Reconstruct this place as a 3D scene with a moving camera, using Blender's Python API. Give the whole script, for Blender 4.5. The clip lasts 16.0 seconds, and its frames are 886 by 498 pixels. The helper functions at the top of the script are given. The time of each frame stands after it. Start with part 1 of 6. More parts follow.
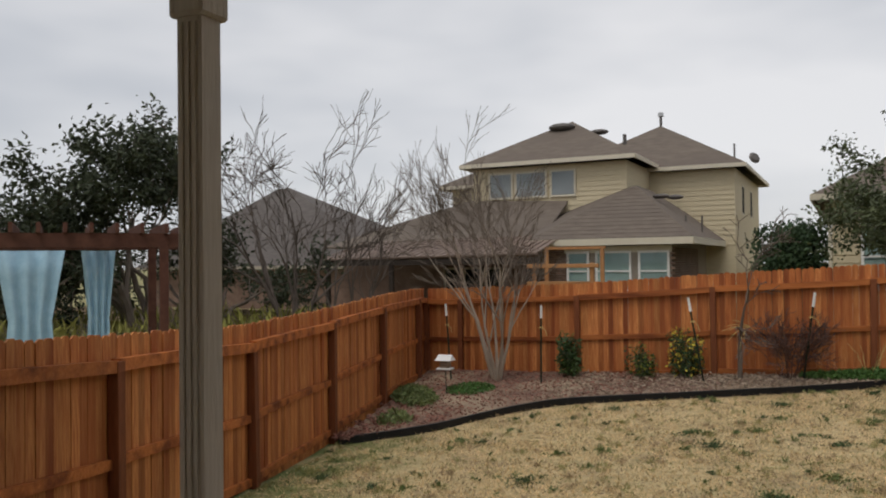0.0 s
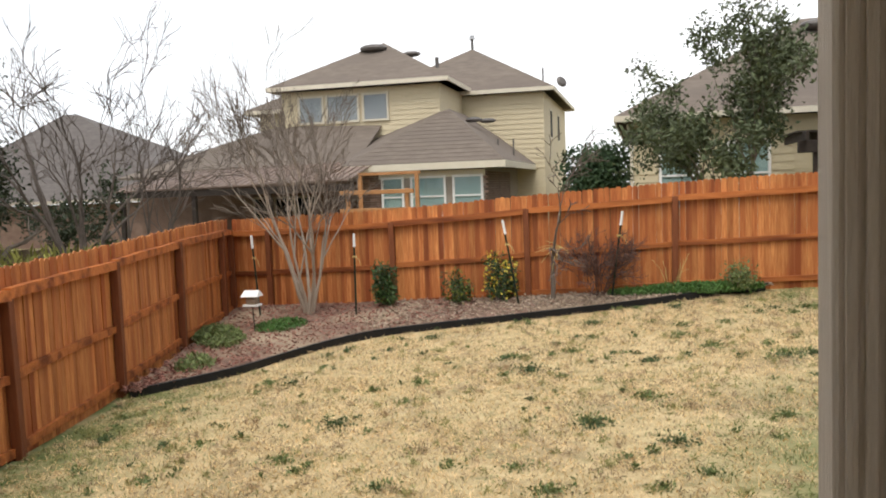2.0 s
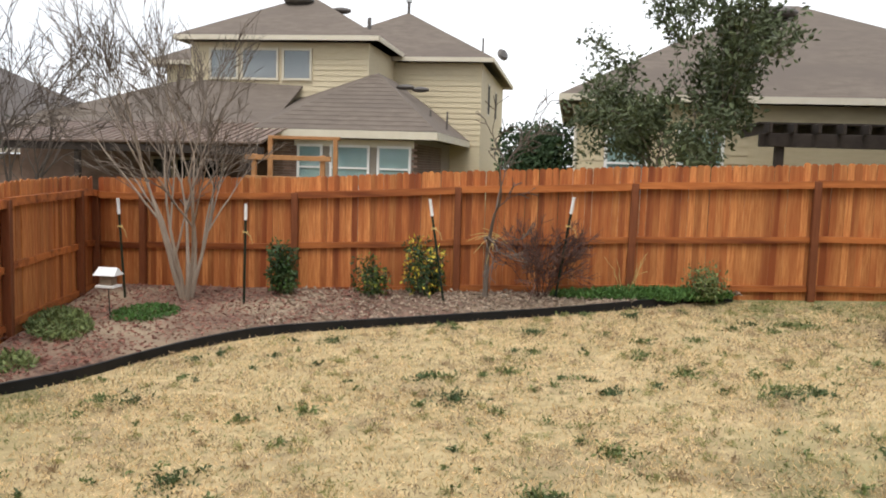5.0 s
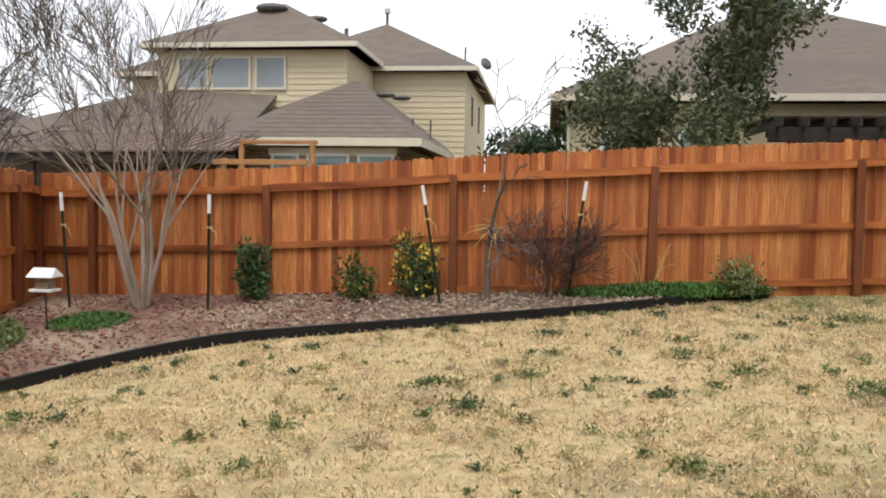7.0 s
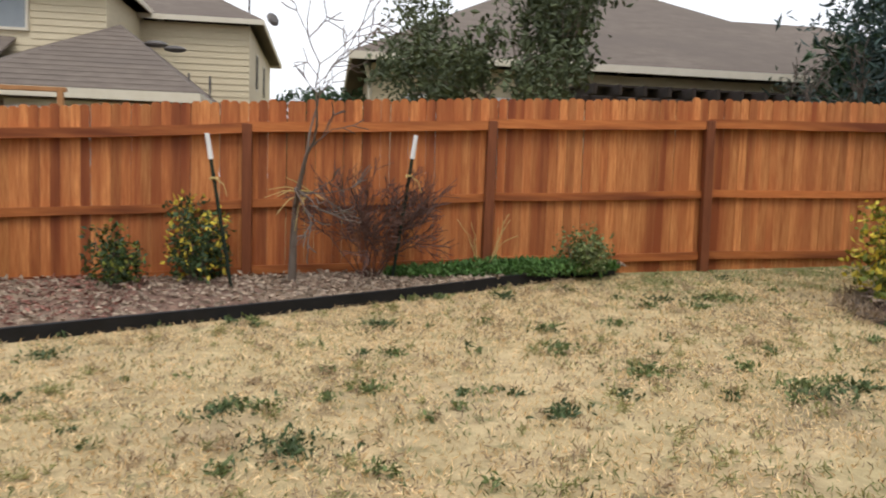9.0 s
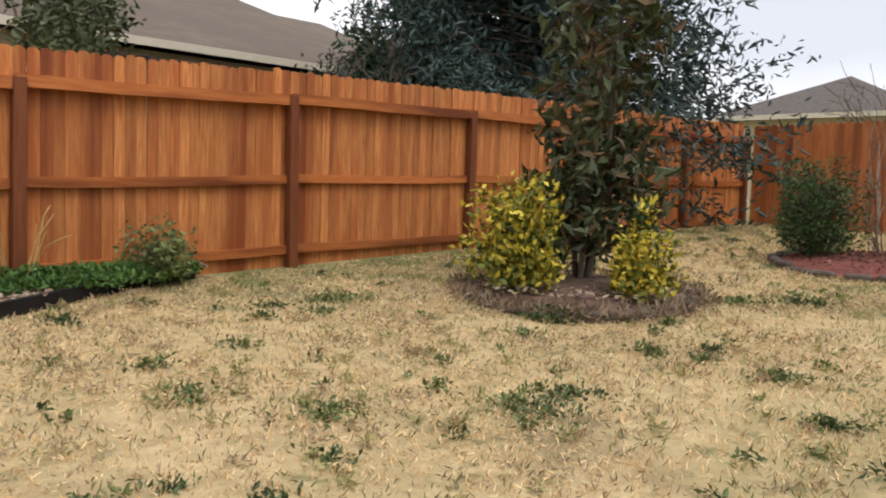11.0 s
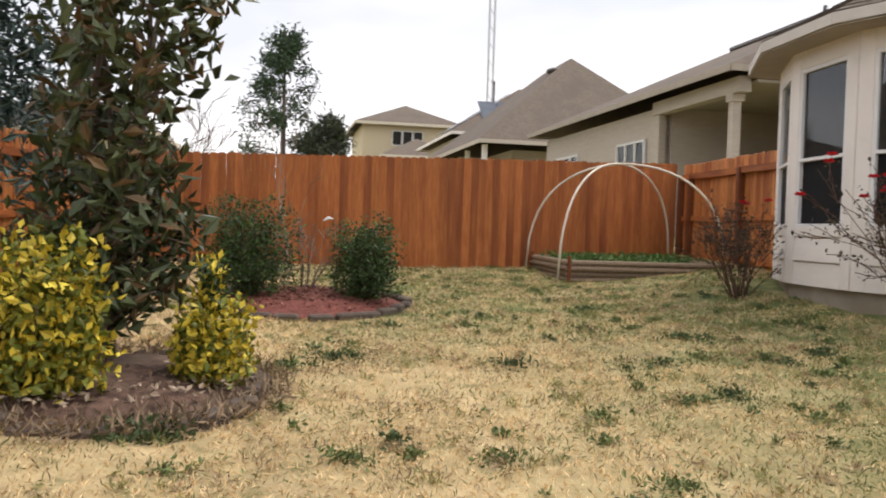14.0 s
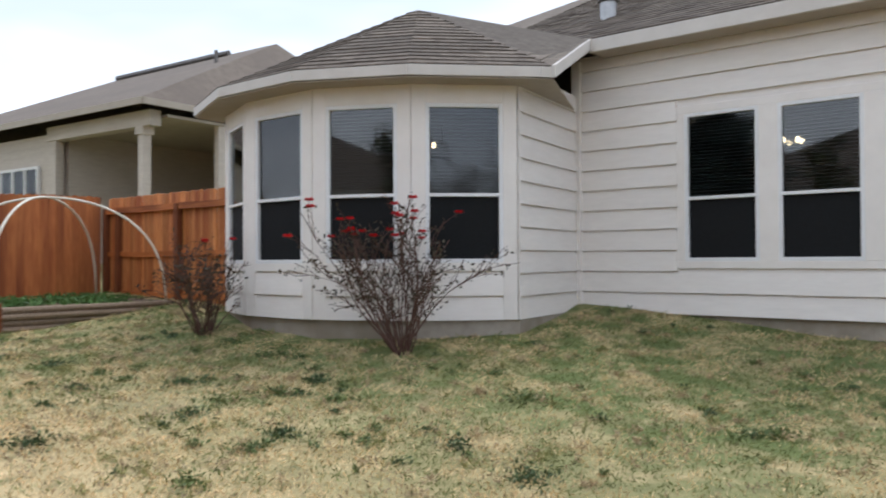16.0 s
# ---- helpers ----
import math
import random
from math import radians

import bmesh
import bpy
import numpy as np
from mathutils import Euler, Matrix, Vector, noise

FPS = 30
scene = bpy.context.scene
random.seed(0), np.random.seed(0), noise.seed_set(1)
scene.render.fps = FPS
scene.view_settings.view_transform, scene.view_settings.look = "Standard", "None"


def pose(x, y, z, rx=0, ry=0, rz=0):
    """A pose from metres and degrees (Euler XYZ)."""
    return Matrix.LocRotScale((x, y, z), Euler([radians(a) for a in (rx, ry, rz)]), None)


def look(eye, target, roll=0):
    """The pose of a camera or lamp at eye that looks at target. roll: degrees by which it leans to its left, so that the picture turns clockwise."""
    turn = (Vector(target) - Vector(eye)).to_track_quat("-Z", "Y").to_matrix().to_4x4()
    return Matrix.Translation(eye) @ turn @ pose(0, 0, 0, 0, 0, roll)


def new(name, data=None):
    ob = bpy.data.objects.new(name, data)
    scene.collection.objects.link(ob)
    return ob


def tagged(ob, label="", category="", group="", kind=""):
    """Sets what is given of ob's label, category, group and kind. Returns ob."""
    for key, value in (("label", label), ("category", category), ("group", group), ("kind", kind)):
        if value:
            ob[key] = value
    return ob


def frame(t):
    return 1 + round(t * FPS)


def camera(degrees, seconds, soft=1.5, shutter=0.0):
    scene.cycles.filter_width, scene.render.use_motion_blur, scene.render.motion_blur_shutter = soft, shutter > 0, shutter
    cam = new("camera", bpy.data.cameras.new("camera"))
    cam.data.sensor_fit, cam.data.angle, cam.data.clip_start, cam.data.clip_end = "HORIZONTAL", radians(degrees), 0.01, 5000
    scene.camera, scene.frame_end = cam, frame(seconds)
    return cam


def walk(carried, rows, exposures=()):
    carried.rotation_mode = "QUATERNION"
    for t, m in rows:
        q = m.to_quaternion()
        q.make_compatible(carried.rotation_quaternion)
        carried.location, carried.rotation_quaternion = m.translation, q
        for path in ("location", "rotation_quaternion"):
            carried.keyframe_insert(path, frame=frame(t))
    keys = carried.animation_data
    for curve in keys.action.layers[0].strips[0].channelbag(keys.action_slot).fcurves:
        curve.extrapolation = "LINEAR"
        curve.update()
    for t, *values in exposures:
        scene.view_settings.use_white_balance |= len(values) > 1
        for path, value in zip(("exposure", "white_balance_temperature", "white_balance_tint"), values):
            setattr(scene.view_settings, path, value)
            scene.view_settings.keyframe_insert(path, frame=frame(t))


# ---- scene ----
cam = camera(57.4, 16.0, soft=1.9, shutter=0.2)
PATH = [
    (0, (4.823, -2.682, 2.372), (3.957, -0.88, 2.409), -0.7),
    (0.5, (4.73, -2.457, 2.359), (3.81, -0.681, 2.354), -0.8),
    (1, (4.682, -2.158, 2.31), (3.967, -0.291, 2.259), 0.1),
    (1.5, (4.633, -2.016, 2.332), (4.113, -0.087, 2.233), -0.9),
    (2, (4.655, -1.871, 2.32), (4.207, 0.073, 2.17), -2.1),
    (2.5, (4.69, -1.671, 2.294), (4.238, 0.269, 2.124), -0.7),
    (3, (4.675, -1.285, 2.295), (4.108, 0.626, 2.138), -0.2),
    (3.5, (4.557, -0.802, 2.268), (4.05, 1.128, 2.132), -0.9),
    (4, (4.472, -0.323, 2.26), (4.029, 1.623, 2.119), 0.9),
    (4.5, (4.375, 0.154, 2.218), (4.056, 2.12, 2.032), 1.8),
    (4.7, (4.34, 0.328, 2.219), (4.064, 2.299, 2.016), 2.1),
    (6.8, (3.939, 1.752, 1.623), (3.689, 3.73, 1.461), 1.1),
    (7, (3.904, 1.951, 1.592), (3.688, 3.935, 1.468), 0.9),
    (7.5, (3.819, 2.425, 1.526), (3.603, 4.409, 1.401), 1.6),
    (8, (3.731, 2.91, 1.442), (3.671, 4.907, 1.36), 2.1),
    (8.5, (3.64, 3.445, 1.384), (3.756, 5.439, 1.284), 2.4),
    (9, (3.56, 3.904, 1.378), (3.88, 5.871, 1.213), 1.9),
    (9.3, (3.479, 4.259, 1.328), (4.036, 6.172, 1.153), 1.7),
    (9.5, (3.466, 4.474, 1.27), (4.181, 6.33, 1.061), 1.3),
    (9.7, (3.434, 4.633, 1.271), (4.262, 6.442, 1.066), 2.0),
    (11.8, (3.458, 6.351, 1.301), (5.141, 7.423, 1.162), 1.3),
    (12, (3.492, 6.552, 1.351), (5.242, 7.512, 1.22), 1.8),
    (12.2, (3.477, 6.749, 1.395), (5.287, 7.592, 1.282), 2.6),
    (12.5, (3.477, 7.008, 1.362), (5.382, 7.615, 1.3), 2.6),
    (13, (3.547, 7.464, 1.4), (5.533, 7.69, 1.352), 2.8),
    (13.5, (3.669, 7.923, 1.457), (5.668, 7.928, 1.414), 2.9),
    (14, (3.769, 8.345, 1.497), (5.752, 8.092, 1.442), 1.8),
    (14.5, (3.993, 8.704, 1.524), (5.917, 8.16, 1.486), 1.3),
    (15, (4.099, 9.042, 1.542), (5.902, 8.177, 1.51), 0.8),
    (15.5, (4.232, 9.295, 1.609), (5.797, 8.05, 1.584), -0.3),
    (16, (4.421, 9.432, 1.644), (5.689, 7.886, 1.673), -0.3),
]
walk(cam, [(t, look(eye, target, roll)) for t, eye, target, roll in PATH],
     [(0.0, -0.28, 6600, 11), (0.7, 0.06, 6600, 11), (1.0, 0.34, 6620, 11), (1.5, 0.52, 6650, 11), (2.2, 0.74, 6550, 10), (3.5, 0.66, 6500, 10), (8.0, 0.58, 6400, 12), (9.5, 0.42, 6350, 12), (12.0, 0.5, 6850, 14), (13.0, 0.5, 6850, 14), (14.8, 0.7, 6800, 14), (16.0, 0.66, 5900, 10)])

# ---- light: bright overcast ----
SUN_EL, SUN_AZ = radians(62), radians(178)
world = bpy.data.worlds.new("overcast")
scene.world = world
world.use_nodes = True
wn, wl = world.node_tree.nodes, world.node_tree.links
sky = wn.new("ShaderNodeTexSky")
sky.sky_type, sky.sun_disc, sky.sun_elevation, sky.sun_rotation = "NISHITA", False, SUN_EL, SUN_AZ
skyb = wn.new("ShaderNodeVectorMath")
skyb.operation = "SCALE"
skyb.inputs["Scale"].default_value = 0.12
wl.new(sky.outputs[0], skyb.inputs[0])
wco = wn.new("ShaderNodeTexCoord")
wmap = wn.new("ShaderNodeMapping")
wmap.inputs["Scale"].default_value = (1.1, 1.1, 3.4)
wl.new(wco.outputs["Generated"], wmap.inputs[0])
wnoise = wn.new("ShaderNodeTexNoise")
wnoise.inputs["Scale"].default_value, wnoise.inputs["Detail"].default_value, wnoise.inputs["Roughness"].default_value = 1.3, 4.0, 0.5
wl.new(wmap.outputs[0], wnoise.inputs["Vector"])
wramp = wn.new("ShaderNodeValToRGB")
wramp.color_ramp.elements[0].position, wramp.color_ramp.elements[0].color = 0.36, (0.60, 0.64, 0.70, 1)
wramp.color_ramp.elements[1].position, wramp.color_ramp.elements[1].color = 0.64, (1.0, 1.01, 1.03, 1)
wl.new(wnoise.outputs["Fac"], wramp.inputs[0])
wmix = wn.new("ShaderNodeMix")
wmix.data_type = "RGBA"
wmix.inputs[0].default_value = 0.9
wl.new(skyb.outputs[0], wmix.inputs[6])
wl.new(wramp.outputs[0], wmix.inputs[7])
wl.new(wmix.outputs[2], wn["Background"].inputs[0])
wn["Background"].inputs[1].default_value = 1.0
sun = new("sun", bpy.data.lights.new("sun", "SUN"))
sun.data.energy, sun.data.angle, sun.data.color = 1.3, radians(30), (1.0, 0.97, 0.92)
sun.rotation_euler = Euler((radians(90) - SUN_EL, 0, -SUN_AZ + math.pi))

# ---- materials ----
def mat(name, a, b, rough=0.8, scale=6.0, detail=6.0, bump=0.3, bump_scale=None, stretch=(1, 1, 1), island=0.0, rand=0.0, metal=0.0, c=None, big=0.6, contrast=0.22, coord="Object", spec=0.3):
    """Two-scale noise between the colours a and b, with an optional third colour c in large stains."""
    m = bpy.data.materials.new(name)
    m.use_nodes = True
    n, l = m.node_tree.nodes, m.node_tree.links
    p = n["Principled BSDF"]
    co = n.new("ShaderNodeTexCoord")
    mp = n.new("ShaderNodeMapping")
    mp.inputs["Scale"].default_value = stretch
    l.new(co.outputs[coord], mp.inputs[0])
    src = mp.outputs[0]
    oi = n.new("ShaderNodeObjectInfo")
    ge = n.new("ShaderNodeNewGeometry")
    if rand:
        sh = n.new("ShaderNodeVectorMath")
        sh.operation = "MULTIPLY_ADD"
        l.new(oi.outputs["Random"], sh.inputs[0])
        sh.inputs[1].default_value = (37, 53, 71)
        l.new(src, sh.inputs[2])
        src = sh.outputs[0]
    t = n.new("ShaderNodeTexNoise")
    t.inputs["Scale"].default_value, t.inputs["Detail"].default_value, t.inputs["Roughness"].default_value = scale, detail, 0.65
    l.new(src, t.inputs["Vector"])
    r = n.new("ShaderNodeValToRGB")
    r.color_ramp.elements[0].position, r.color_ramp.elements[0].color = 0.5 - contrast, (*a, 1)
    r.color_ramp.elements[1].position, r.color_ramp.elements[1].color = 0.5 + contrast, (*b, 1)
    l.new(t.outputs["Fac"], r.inputs[0])
    col = r.outputs[0]
    t2 = n.new("ShaderNodeTexNoise")
    t2.inputs["Scale"].default_value, t2.inputs["Detail"].default_value = big, 3.0
    l.new(src, t2.inputs["Vector"])
    if c is not None:
        r2 = n.new("ShaderNodeValToRGB")
        r2.color_ramp.elements[0].position, r2.color_ramp.elements[1].position = 0.45, 0.68
        r2.color_ramp.elements[0].color, r2.color_ramp.elements[1].color = (0, 0, 0, 1), (1, 1, 1, 1)
        l.new(t2.outputs["Fac"], r2.inputs[0])
        mx = n.new("ShaderNodeMix")
        mx.data_type = "RGBA"
        l.new(r2.outputs[0], mx.inputs[0])
        l.new(col, mx.inputs[6])
        mx.inputs[7].default_value = (*c, 1)
        col = mx.outputs[2]
    if rand or island:
        hs = n.new("ShaderNodeHueSaturation")
        mr = n.new("ShaderNodeMapRange")
        k = rand or island
        mr.inputs["To Min"].default_value, mr.inputs["To Max"].default_value = 1 - k, 1 + k
        l.new(oi.outputs["Random"] if rand else ge.outputs["Random Per Island"], mr.inputs["Value"])
        l.new(mr.outputs[0], hs.inputs["Value"])
        l.new(col, hs.inputs["Color"])
        col = hs.outputs[0]
    l.new(col, p.inputs["Base Color"])
    p.inputs["Roughness"].default_value, p.inputs["Metallic"].default_value = rough, metal
    p.inputs["Specular IOR Level"].default_value = spec
    if bump:
        bu = n.new("ShaderNodeBump")
        bu.inputs["Strength"].default_value, bu.inputs["Distance"].default_value = bump, 0.02
        if bump_scale:
            t3 = n.new("ShaderNodeTexNoise")
            t3.inputs["Scale"].default_value, t3.inputs["Detail"].default_value = bump_scale, 5.0
            l.new(src, t3.inputs["Vector"])
            l.new(t3.outputs["Fac"], bu.inputs["Height"])
        else:
            l.new(t.outputs["Fac"], bu.inputs["Height"])
        l.new(bu.outputs[0], p.inputs["Normal"])
    return m


def leafy(name, a, b, island=0.35, rough=0.55):
    m = mat(name, a, b, rough=rough, scale=1.5, detail=3, bump=0, island=island)
    n = m.node_tree.nodes
    n["Principled BSDF"].inputs["Subsurface Weight"].default_value = 0.0
    return m


M_PICKET = mat("cedar_picket", (0.36, 0.105, 0.028), (0.66, 0.29, 0.095), 0.6, 5.0, 8, 0.3, stretch=(10, 10, 0.7), rand=0.2, c=(0.29, 0.075, 0.021), big=0.42, contrast=0.19)
M_PICKET_OUT = mat("stained_picket", (0.31, 0.09, 0.026), (0.52, 0.185, 0.055), 0.65, 5.0, 8, 0.3, stretch=(9, 9, 0.6), rand=0.17, c=(0.22, 0.06, 0.019), big=0.45, contrast=0.19)
M_PICKET_DARK = mat("rain_darkened_picket", (0.30, 0.078, 0.022), (0.54, 0.20, 0.060), 0.6, 5.0, 8, 0.3, stretch=(10, 10, 0.6), rand=0.14, c=(0.19, 0.046, 0.015), big=0.5, contrast=0.19)
M_POST = mat("stained_post", (0.13, 0.038, 0.014), (0.22, 0.07, 0.025), 0.65, 4.0, 6, 0.3, stretch=(8, 8, 0.8), rand=0.12)
M_RAIL = mat("stained_rail", (0.36, 0.10, 0.024), (0.54, 0.19, 0.052), 0.6, 4.0, 6, 0.3, stretch=(0.8, 8, 8), rand=0.15, c=(0.16, 0.04, 0.011), big=0.7)
M_PILLAR = mat("painted_pillar", (0.44, 0.365, 0.28), (0.56, 0.48, 0.38), 0.7, 5.0, 7, 0.5, stretch=(14, 14, 0.8))
M_SIDING = mat("fibre_cement_siding", (0.79, 0.745, 0.70), (0.86, 0.815, 0.77), 0.7, 3.0, 6, 0.2, bump_scale=40, stretch=(1, 1, 6), rand=0.03)
M_TRIM = mat("beige_trim", (0.78, 0.735, 0.69), (0.85, 0.805, 0.76), 0.65, 3.0, 5, 0.15)
M_TAN_SIDING = mat("tan_siding", (0.48, 0.42, 0.355), (0.56, 0.50, 0.425), 0.75, 3.0, 5, 0.2, stretch=(1, 1, 5))
M_FASCIA = mat("greige_fascia", (0.56, 0.52, 0.475), (0.64, 0.60, 0.55), 0.6, 3.0, 5, 0.1)
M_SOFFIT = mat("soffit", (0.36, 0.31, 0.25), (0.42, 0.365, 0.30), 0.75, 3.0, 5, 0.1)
M_CREAM = mat("cream_siding", (0.56, 0.475, 0.315), (0.63, 0.54, 0.37), 0.75, 3.0, 5, 0.2, stretch=(1, 1, 5))
M_CREAM_TRIM = mat("cream_trim", (0.60, 0.54, 0.42), (0.67, 0.61, 0.49), 0.7, 3.0, 4, 0.1)
M_SHINGLE = mat("weathered_shingle", (0.085, 0.067, 0.053), (0.17, 0.14, 0.112), 0.9, 9.0, 5, 0.4, stretch=(1, 1, 1), c=(0.115, 0.092, 0.075), big=0.5, island=0.3)
M_SHINGLE_FAR = mat("far_shingle", (0.125, 0.10, 0.08), (0.195, 0.158, 0.128), 0.9, 2.2, 8, 0.4, stretch=(1, 2.2, 3), c=(0.14, 0.113, 0.093), big=0.3)
M_SHINGLE_GREY = mat("grey_shingle", (0.095, 0.083, 0.076), (0.15, 0.13, 0.12), 0.9, 2.2, 8, 0.4, stretch=(1, 2.2, 3))
M_BRICK = mat("brown_brick", (0.16, 0.10, 0.075), (0.27, 0.18, 0.14), 0.85, 2.0, 4, 0.3, rand=0.28)
M_MORTAR = mat("mortar", (0.27, 0.23, 0.19), (0.34, 0.30, 0.25), 0.9, 8.0, 4, 0.3)
M_METALROOF = mat("rusty_metal_roof", (0.17, 0.115, 0.09), (0.30, 0.225, 0.18), 0.5, 3.0, 5, 0.15, stretch=(3, 0.7, 1), metal=0.2)
M_CONCRETE = mat("concrete", (0.33, 0.29, 0.24), (0.45, 0.40, 0.34), 0.9, 7.0, 7, 0.4, c=(0.26, 0.22, 0.17), big=1.2)
M_VINYL = mat("white_vinyl", (0.76, 0.76, 0.76), (0.82, 0.82, 0.82), 0.35, 3.0, 3, 0.0)
M_BLIND = mat("blind_slat", (0.36, 0.37, 0.38), (0.44, 0.45, 0.46), 0.6, 3.0, 3, 0.0)
M_TEAL = mat("pale_teal_blind", (0.36, 0.50, 0.48), (0.44, 0.58, 0.55), 0.6, 3.0, 3, 0.0)
# near-black colour puts the gloom of unlit rooms into the surface
M_DARK = mat("unlit_room_tone", (0.022, 0.021, 0.02), (0.035, 0.033, 0.03), 0.9, 2.0, 3, 0.0)
M_SCREEN = mat("dark_insect_screen", (0.004, 0.0045, 0.005), (0.007, 0.0075, 0.009), 0.8, 40.0, 2, 0.1)
M_BLACK = mat("black_edging", (0.006, 0.006, 0.0065), (0.014, 0.014, 0.015), 0.45, 5.0, 4, 0.2)
M_TPOST = mat("green_steel_post", (0.012, 0.022, 0.014), (0.025, 0.038, 0.024), 0.5, 8.0, 4, 0.2, metal=0.3)
M_WHITE = mat("white_paint", (0.74, 0.73, 0.70), (0.82, 0.81, 0.79), 0.55, 6.0, 5, 0.1)
M_TIE = mat("yellow_tie", (0.50, 0.36, 0.12), (0.62, 0.47, 0.20), 0.8, 9.0, 4, 0.2)
M_PVC = mat("cream_pvc_pipe", (0.66, 0.60, 0.48), (0.76, 0.71, 0.60), 0.4, 4.0, 3, 0.0)
M_TIMBER = mat("weathered_landscape_timber", (0.15, 0.105, 0.07), (0.30, 0.225, 0.16), 0.85, 4.0, 7, 0.4, stretch=(1, 8, 8), rand=0.2)
M_BARK = mat("grey_bark", (0.11, 0.085, 0.065), (0.22, 0.18, 0.145), 0.9, 6.0, 6, 0.5, stretch=(1, 1, 0.4))
M_BARK_PALE = mat("pale_smooth_bark", (0.24, 0.185, 0.135), (0.42, 0.345, 0.27), 0.8, 5.0, 6, 0.3, stretch=(1, 1, 0.35))
M_TWIG_DARK = mat("dark_winter_twigs", (0.075, 0.06, 0.05), (0.135, 0.108, 0.09), 0.9, 6.0, 4, 0.0)
M_TWIG = mat("bare_twigs", (0.105, 0.078, 0.062), (0.185, 0.145, 0.12), 0.9, 6.0, 4, 0.0)
M_TWIG_RED = mat("reddish_bare_twigs", (0.085, 0.045, 0.035), (0.15, 0.085, 0.066), 0.9, 6.0, 4, 0.0)
L_OAK = leafy("oak_leaves", (0.030, 0.040, 0.021), (0.066, 0.080, 0.041))
L_EVERGREEN = leafy("evergreen_leaves", (0.050, 0.066, 0.028), (0.11, 0.13, 0.057))
L_JUNIPER = leafy("juniper_leaves", (0.031, 0.060, 0.027), (0.060, 0.102, 0.044))
L_CEDAR = leafy("blue_cedar_sprays", (0.026, 0.047, 0.041), (0.058, 0.094, 0.082))
L_MAGNOLIA = leafy("magnolia_leaves", (0.042, 0.062, 0.025), (0.10, 0.12, 0.05), 0.4, 0.38)
L_BRONZE = leafy("bronze_leaf_backs", (0.10, 0.065, 0.03), (0.16, 0.10, 0.045), 0.3)
L_YELLOW = leafy("golden_leaves", (0.52, 0.40, 0.035), (0.68, 0.56, 0.08), 0.3, 0.45)
L_LIME = leafy("green_yellow_leaves", (0.10, 0.13, 0.02), (0.24, 0.25, 0.04), 0.35, 0.45)
L_BOX = leafy("boxwood_leaves", (0.027, 0.054, 0.018), (0.068, 0.105, 0.036), 0.4, 0.45)
L_GREEN = leafy("fresh_green_leaves", (0.045, 0.11, 0.022), (0.10, 0.19, 0.045), 0.35)
L_WEED = leafy("weed_leaves", (0.09, 0.125, 0.04), (0.18, 0.215, 0.075), 0.35)
L_WEEDDARK = leafy("dark_weed_leaves", (0.05, 0.08, 0.03), (0.11, 0.145, 0.055), 0.35)
L_ROSE = leafy("red_rose_petals", (0.55, 0.012, 0.022), (0.75, 0.03, 0.05), 0.2, 0.5)
L_ROSELEAF = leafy("rose_leaves", (0.045, 0.03, 0.022), (0.085, 0.075, 0.04), 0.35)
L_STRAW = leafy("dormant_grass_blades", (0.62, 0.455, 0.235), (0.86, 0.67, 0.39), 0.28, 0.8)
L_GRASSGREEN = leafy("green_grass_blades", (0.115, 0.14, 0.04), (0.225, 0.245, 0.08), 0.3, 0.8)
L_DRY = leafy("dry_brown_stalks", (0.20, 0.14, 0.085), (0.36, 0.27, 0.18), 0.35, 0.85)
L_DEAD = leafy("dead_brown_tufts", (0.36, 0.26, 0.15), (0.54, 0.42, 0.26), 0.3, 0.85)
L_OLIVE = leafy("olive_tufts", (0.24, 0.235, 0.085), (0.40, 0.37, 0.16), 0.3, 0.85)
L_MEADOW = leafy("meadow_weeds", (0.15, 0.15, 0.035), (0.30, 0.28, 0.07), 0.3, 0.8)
M_MULCH = mat("mulch_bed", (0.10, 0.060, 0.045), (0.27, 0.17, 0.12), 0.95, 14.0, 8, 0.9, c=(0.36, 0.28, 0.19), big=0.7, contrast=0.14)
M_DARKMULCH = mat("dark_mulch", (0.06, 0.036, 0.028), (0.19, 0.115, 0.085), 0.95, 14.0, 8, 0.9, c=(0.24, 0.18, 0.13), big=1.1, contrast=0.14)
M_REDMULCH = mat("red_mulch", (0.11, 0.035, 0.028), (0.25, 0.085, 0.066), 0.95, 16.0, 8, 0.9, contrast=0.14)
M_CHIP = mat("wood_chips", (0.17, 0.065, 0.05), (0.36, 0.19, 0.14), 0.9, 6.0, 4, 0.0, island=0.45)
M_STONE = mat("border_stone", (0.07, 0.055, 0.045), (0.15, 0.12, 0.10), 0.9, 7.0, 6, 0.5, rand=0.2)
M_LEAFLIT = mat("leaf_litter", (0.26, 0.19, 0.13), (0.46, 0.37, 0.28), 0.9, 6.0, 4, 0.0, island=0.4)
M_BLUECLOTH = mat("blue_outdoor_curtain", (0.28, 0.45, 0.56), (0.40, 0.58, 0.68), 0.85, 5.0, 4, 0.2)
M_PERGOLA = mat("dark_red_pergola", (0.07, 0.028, 0.018), (0.13, 0.055, 0.035), 0.75, 5.0, 5, 0.2)
M_PLAYWOOD = mat("orange_play_timber", (0.33, 0.155, 0.06), (0.46, 0.235, 0.10), 0.7, 5.0, 5, 0.2)
M_DARKWOOD = mat("dark_pergola_wood", (0.030, 0.022, 0.018), (0.055, 0.042, 0.034), 0.8, 5.0, 5, 0.2)
M_SOLAR = mat("solar_panel", (0.06, 0.075, 0.10), (0.09, 0.11, 0.14), 0.15, 2.0, 2, 0.0, spec=0.6)
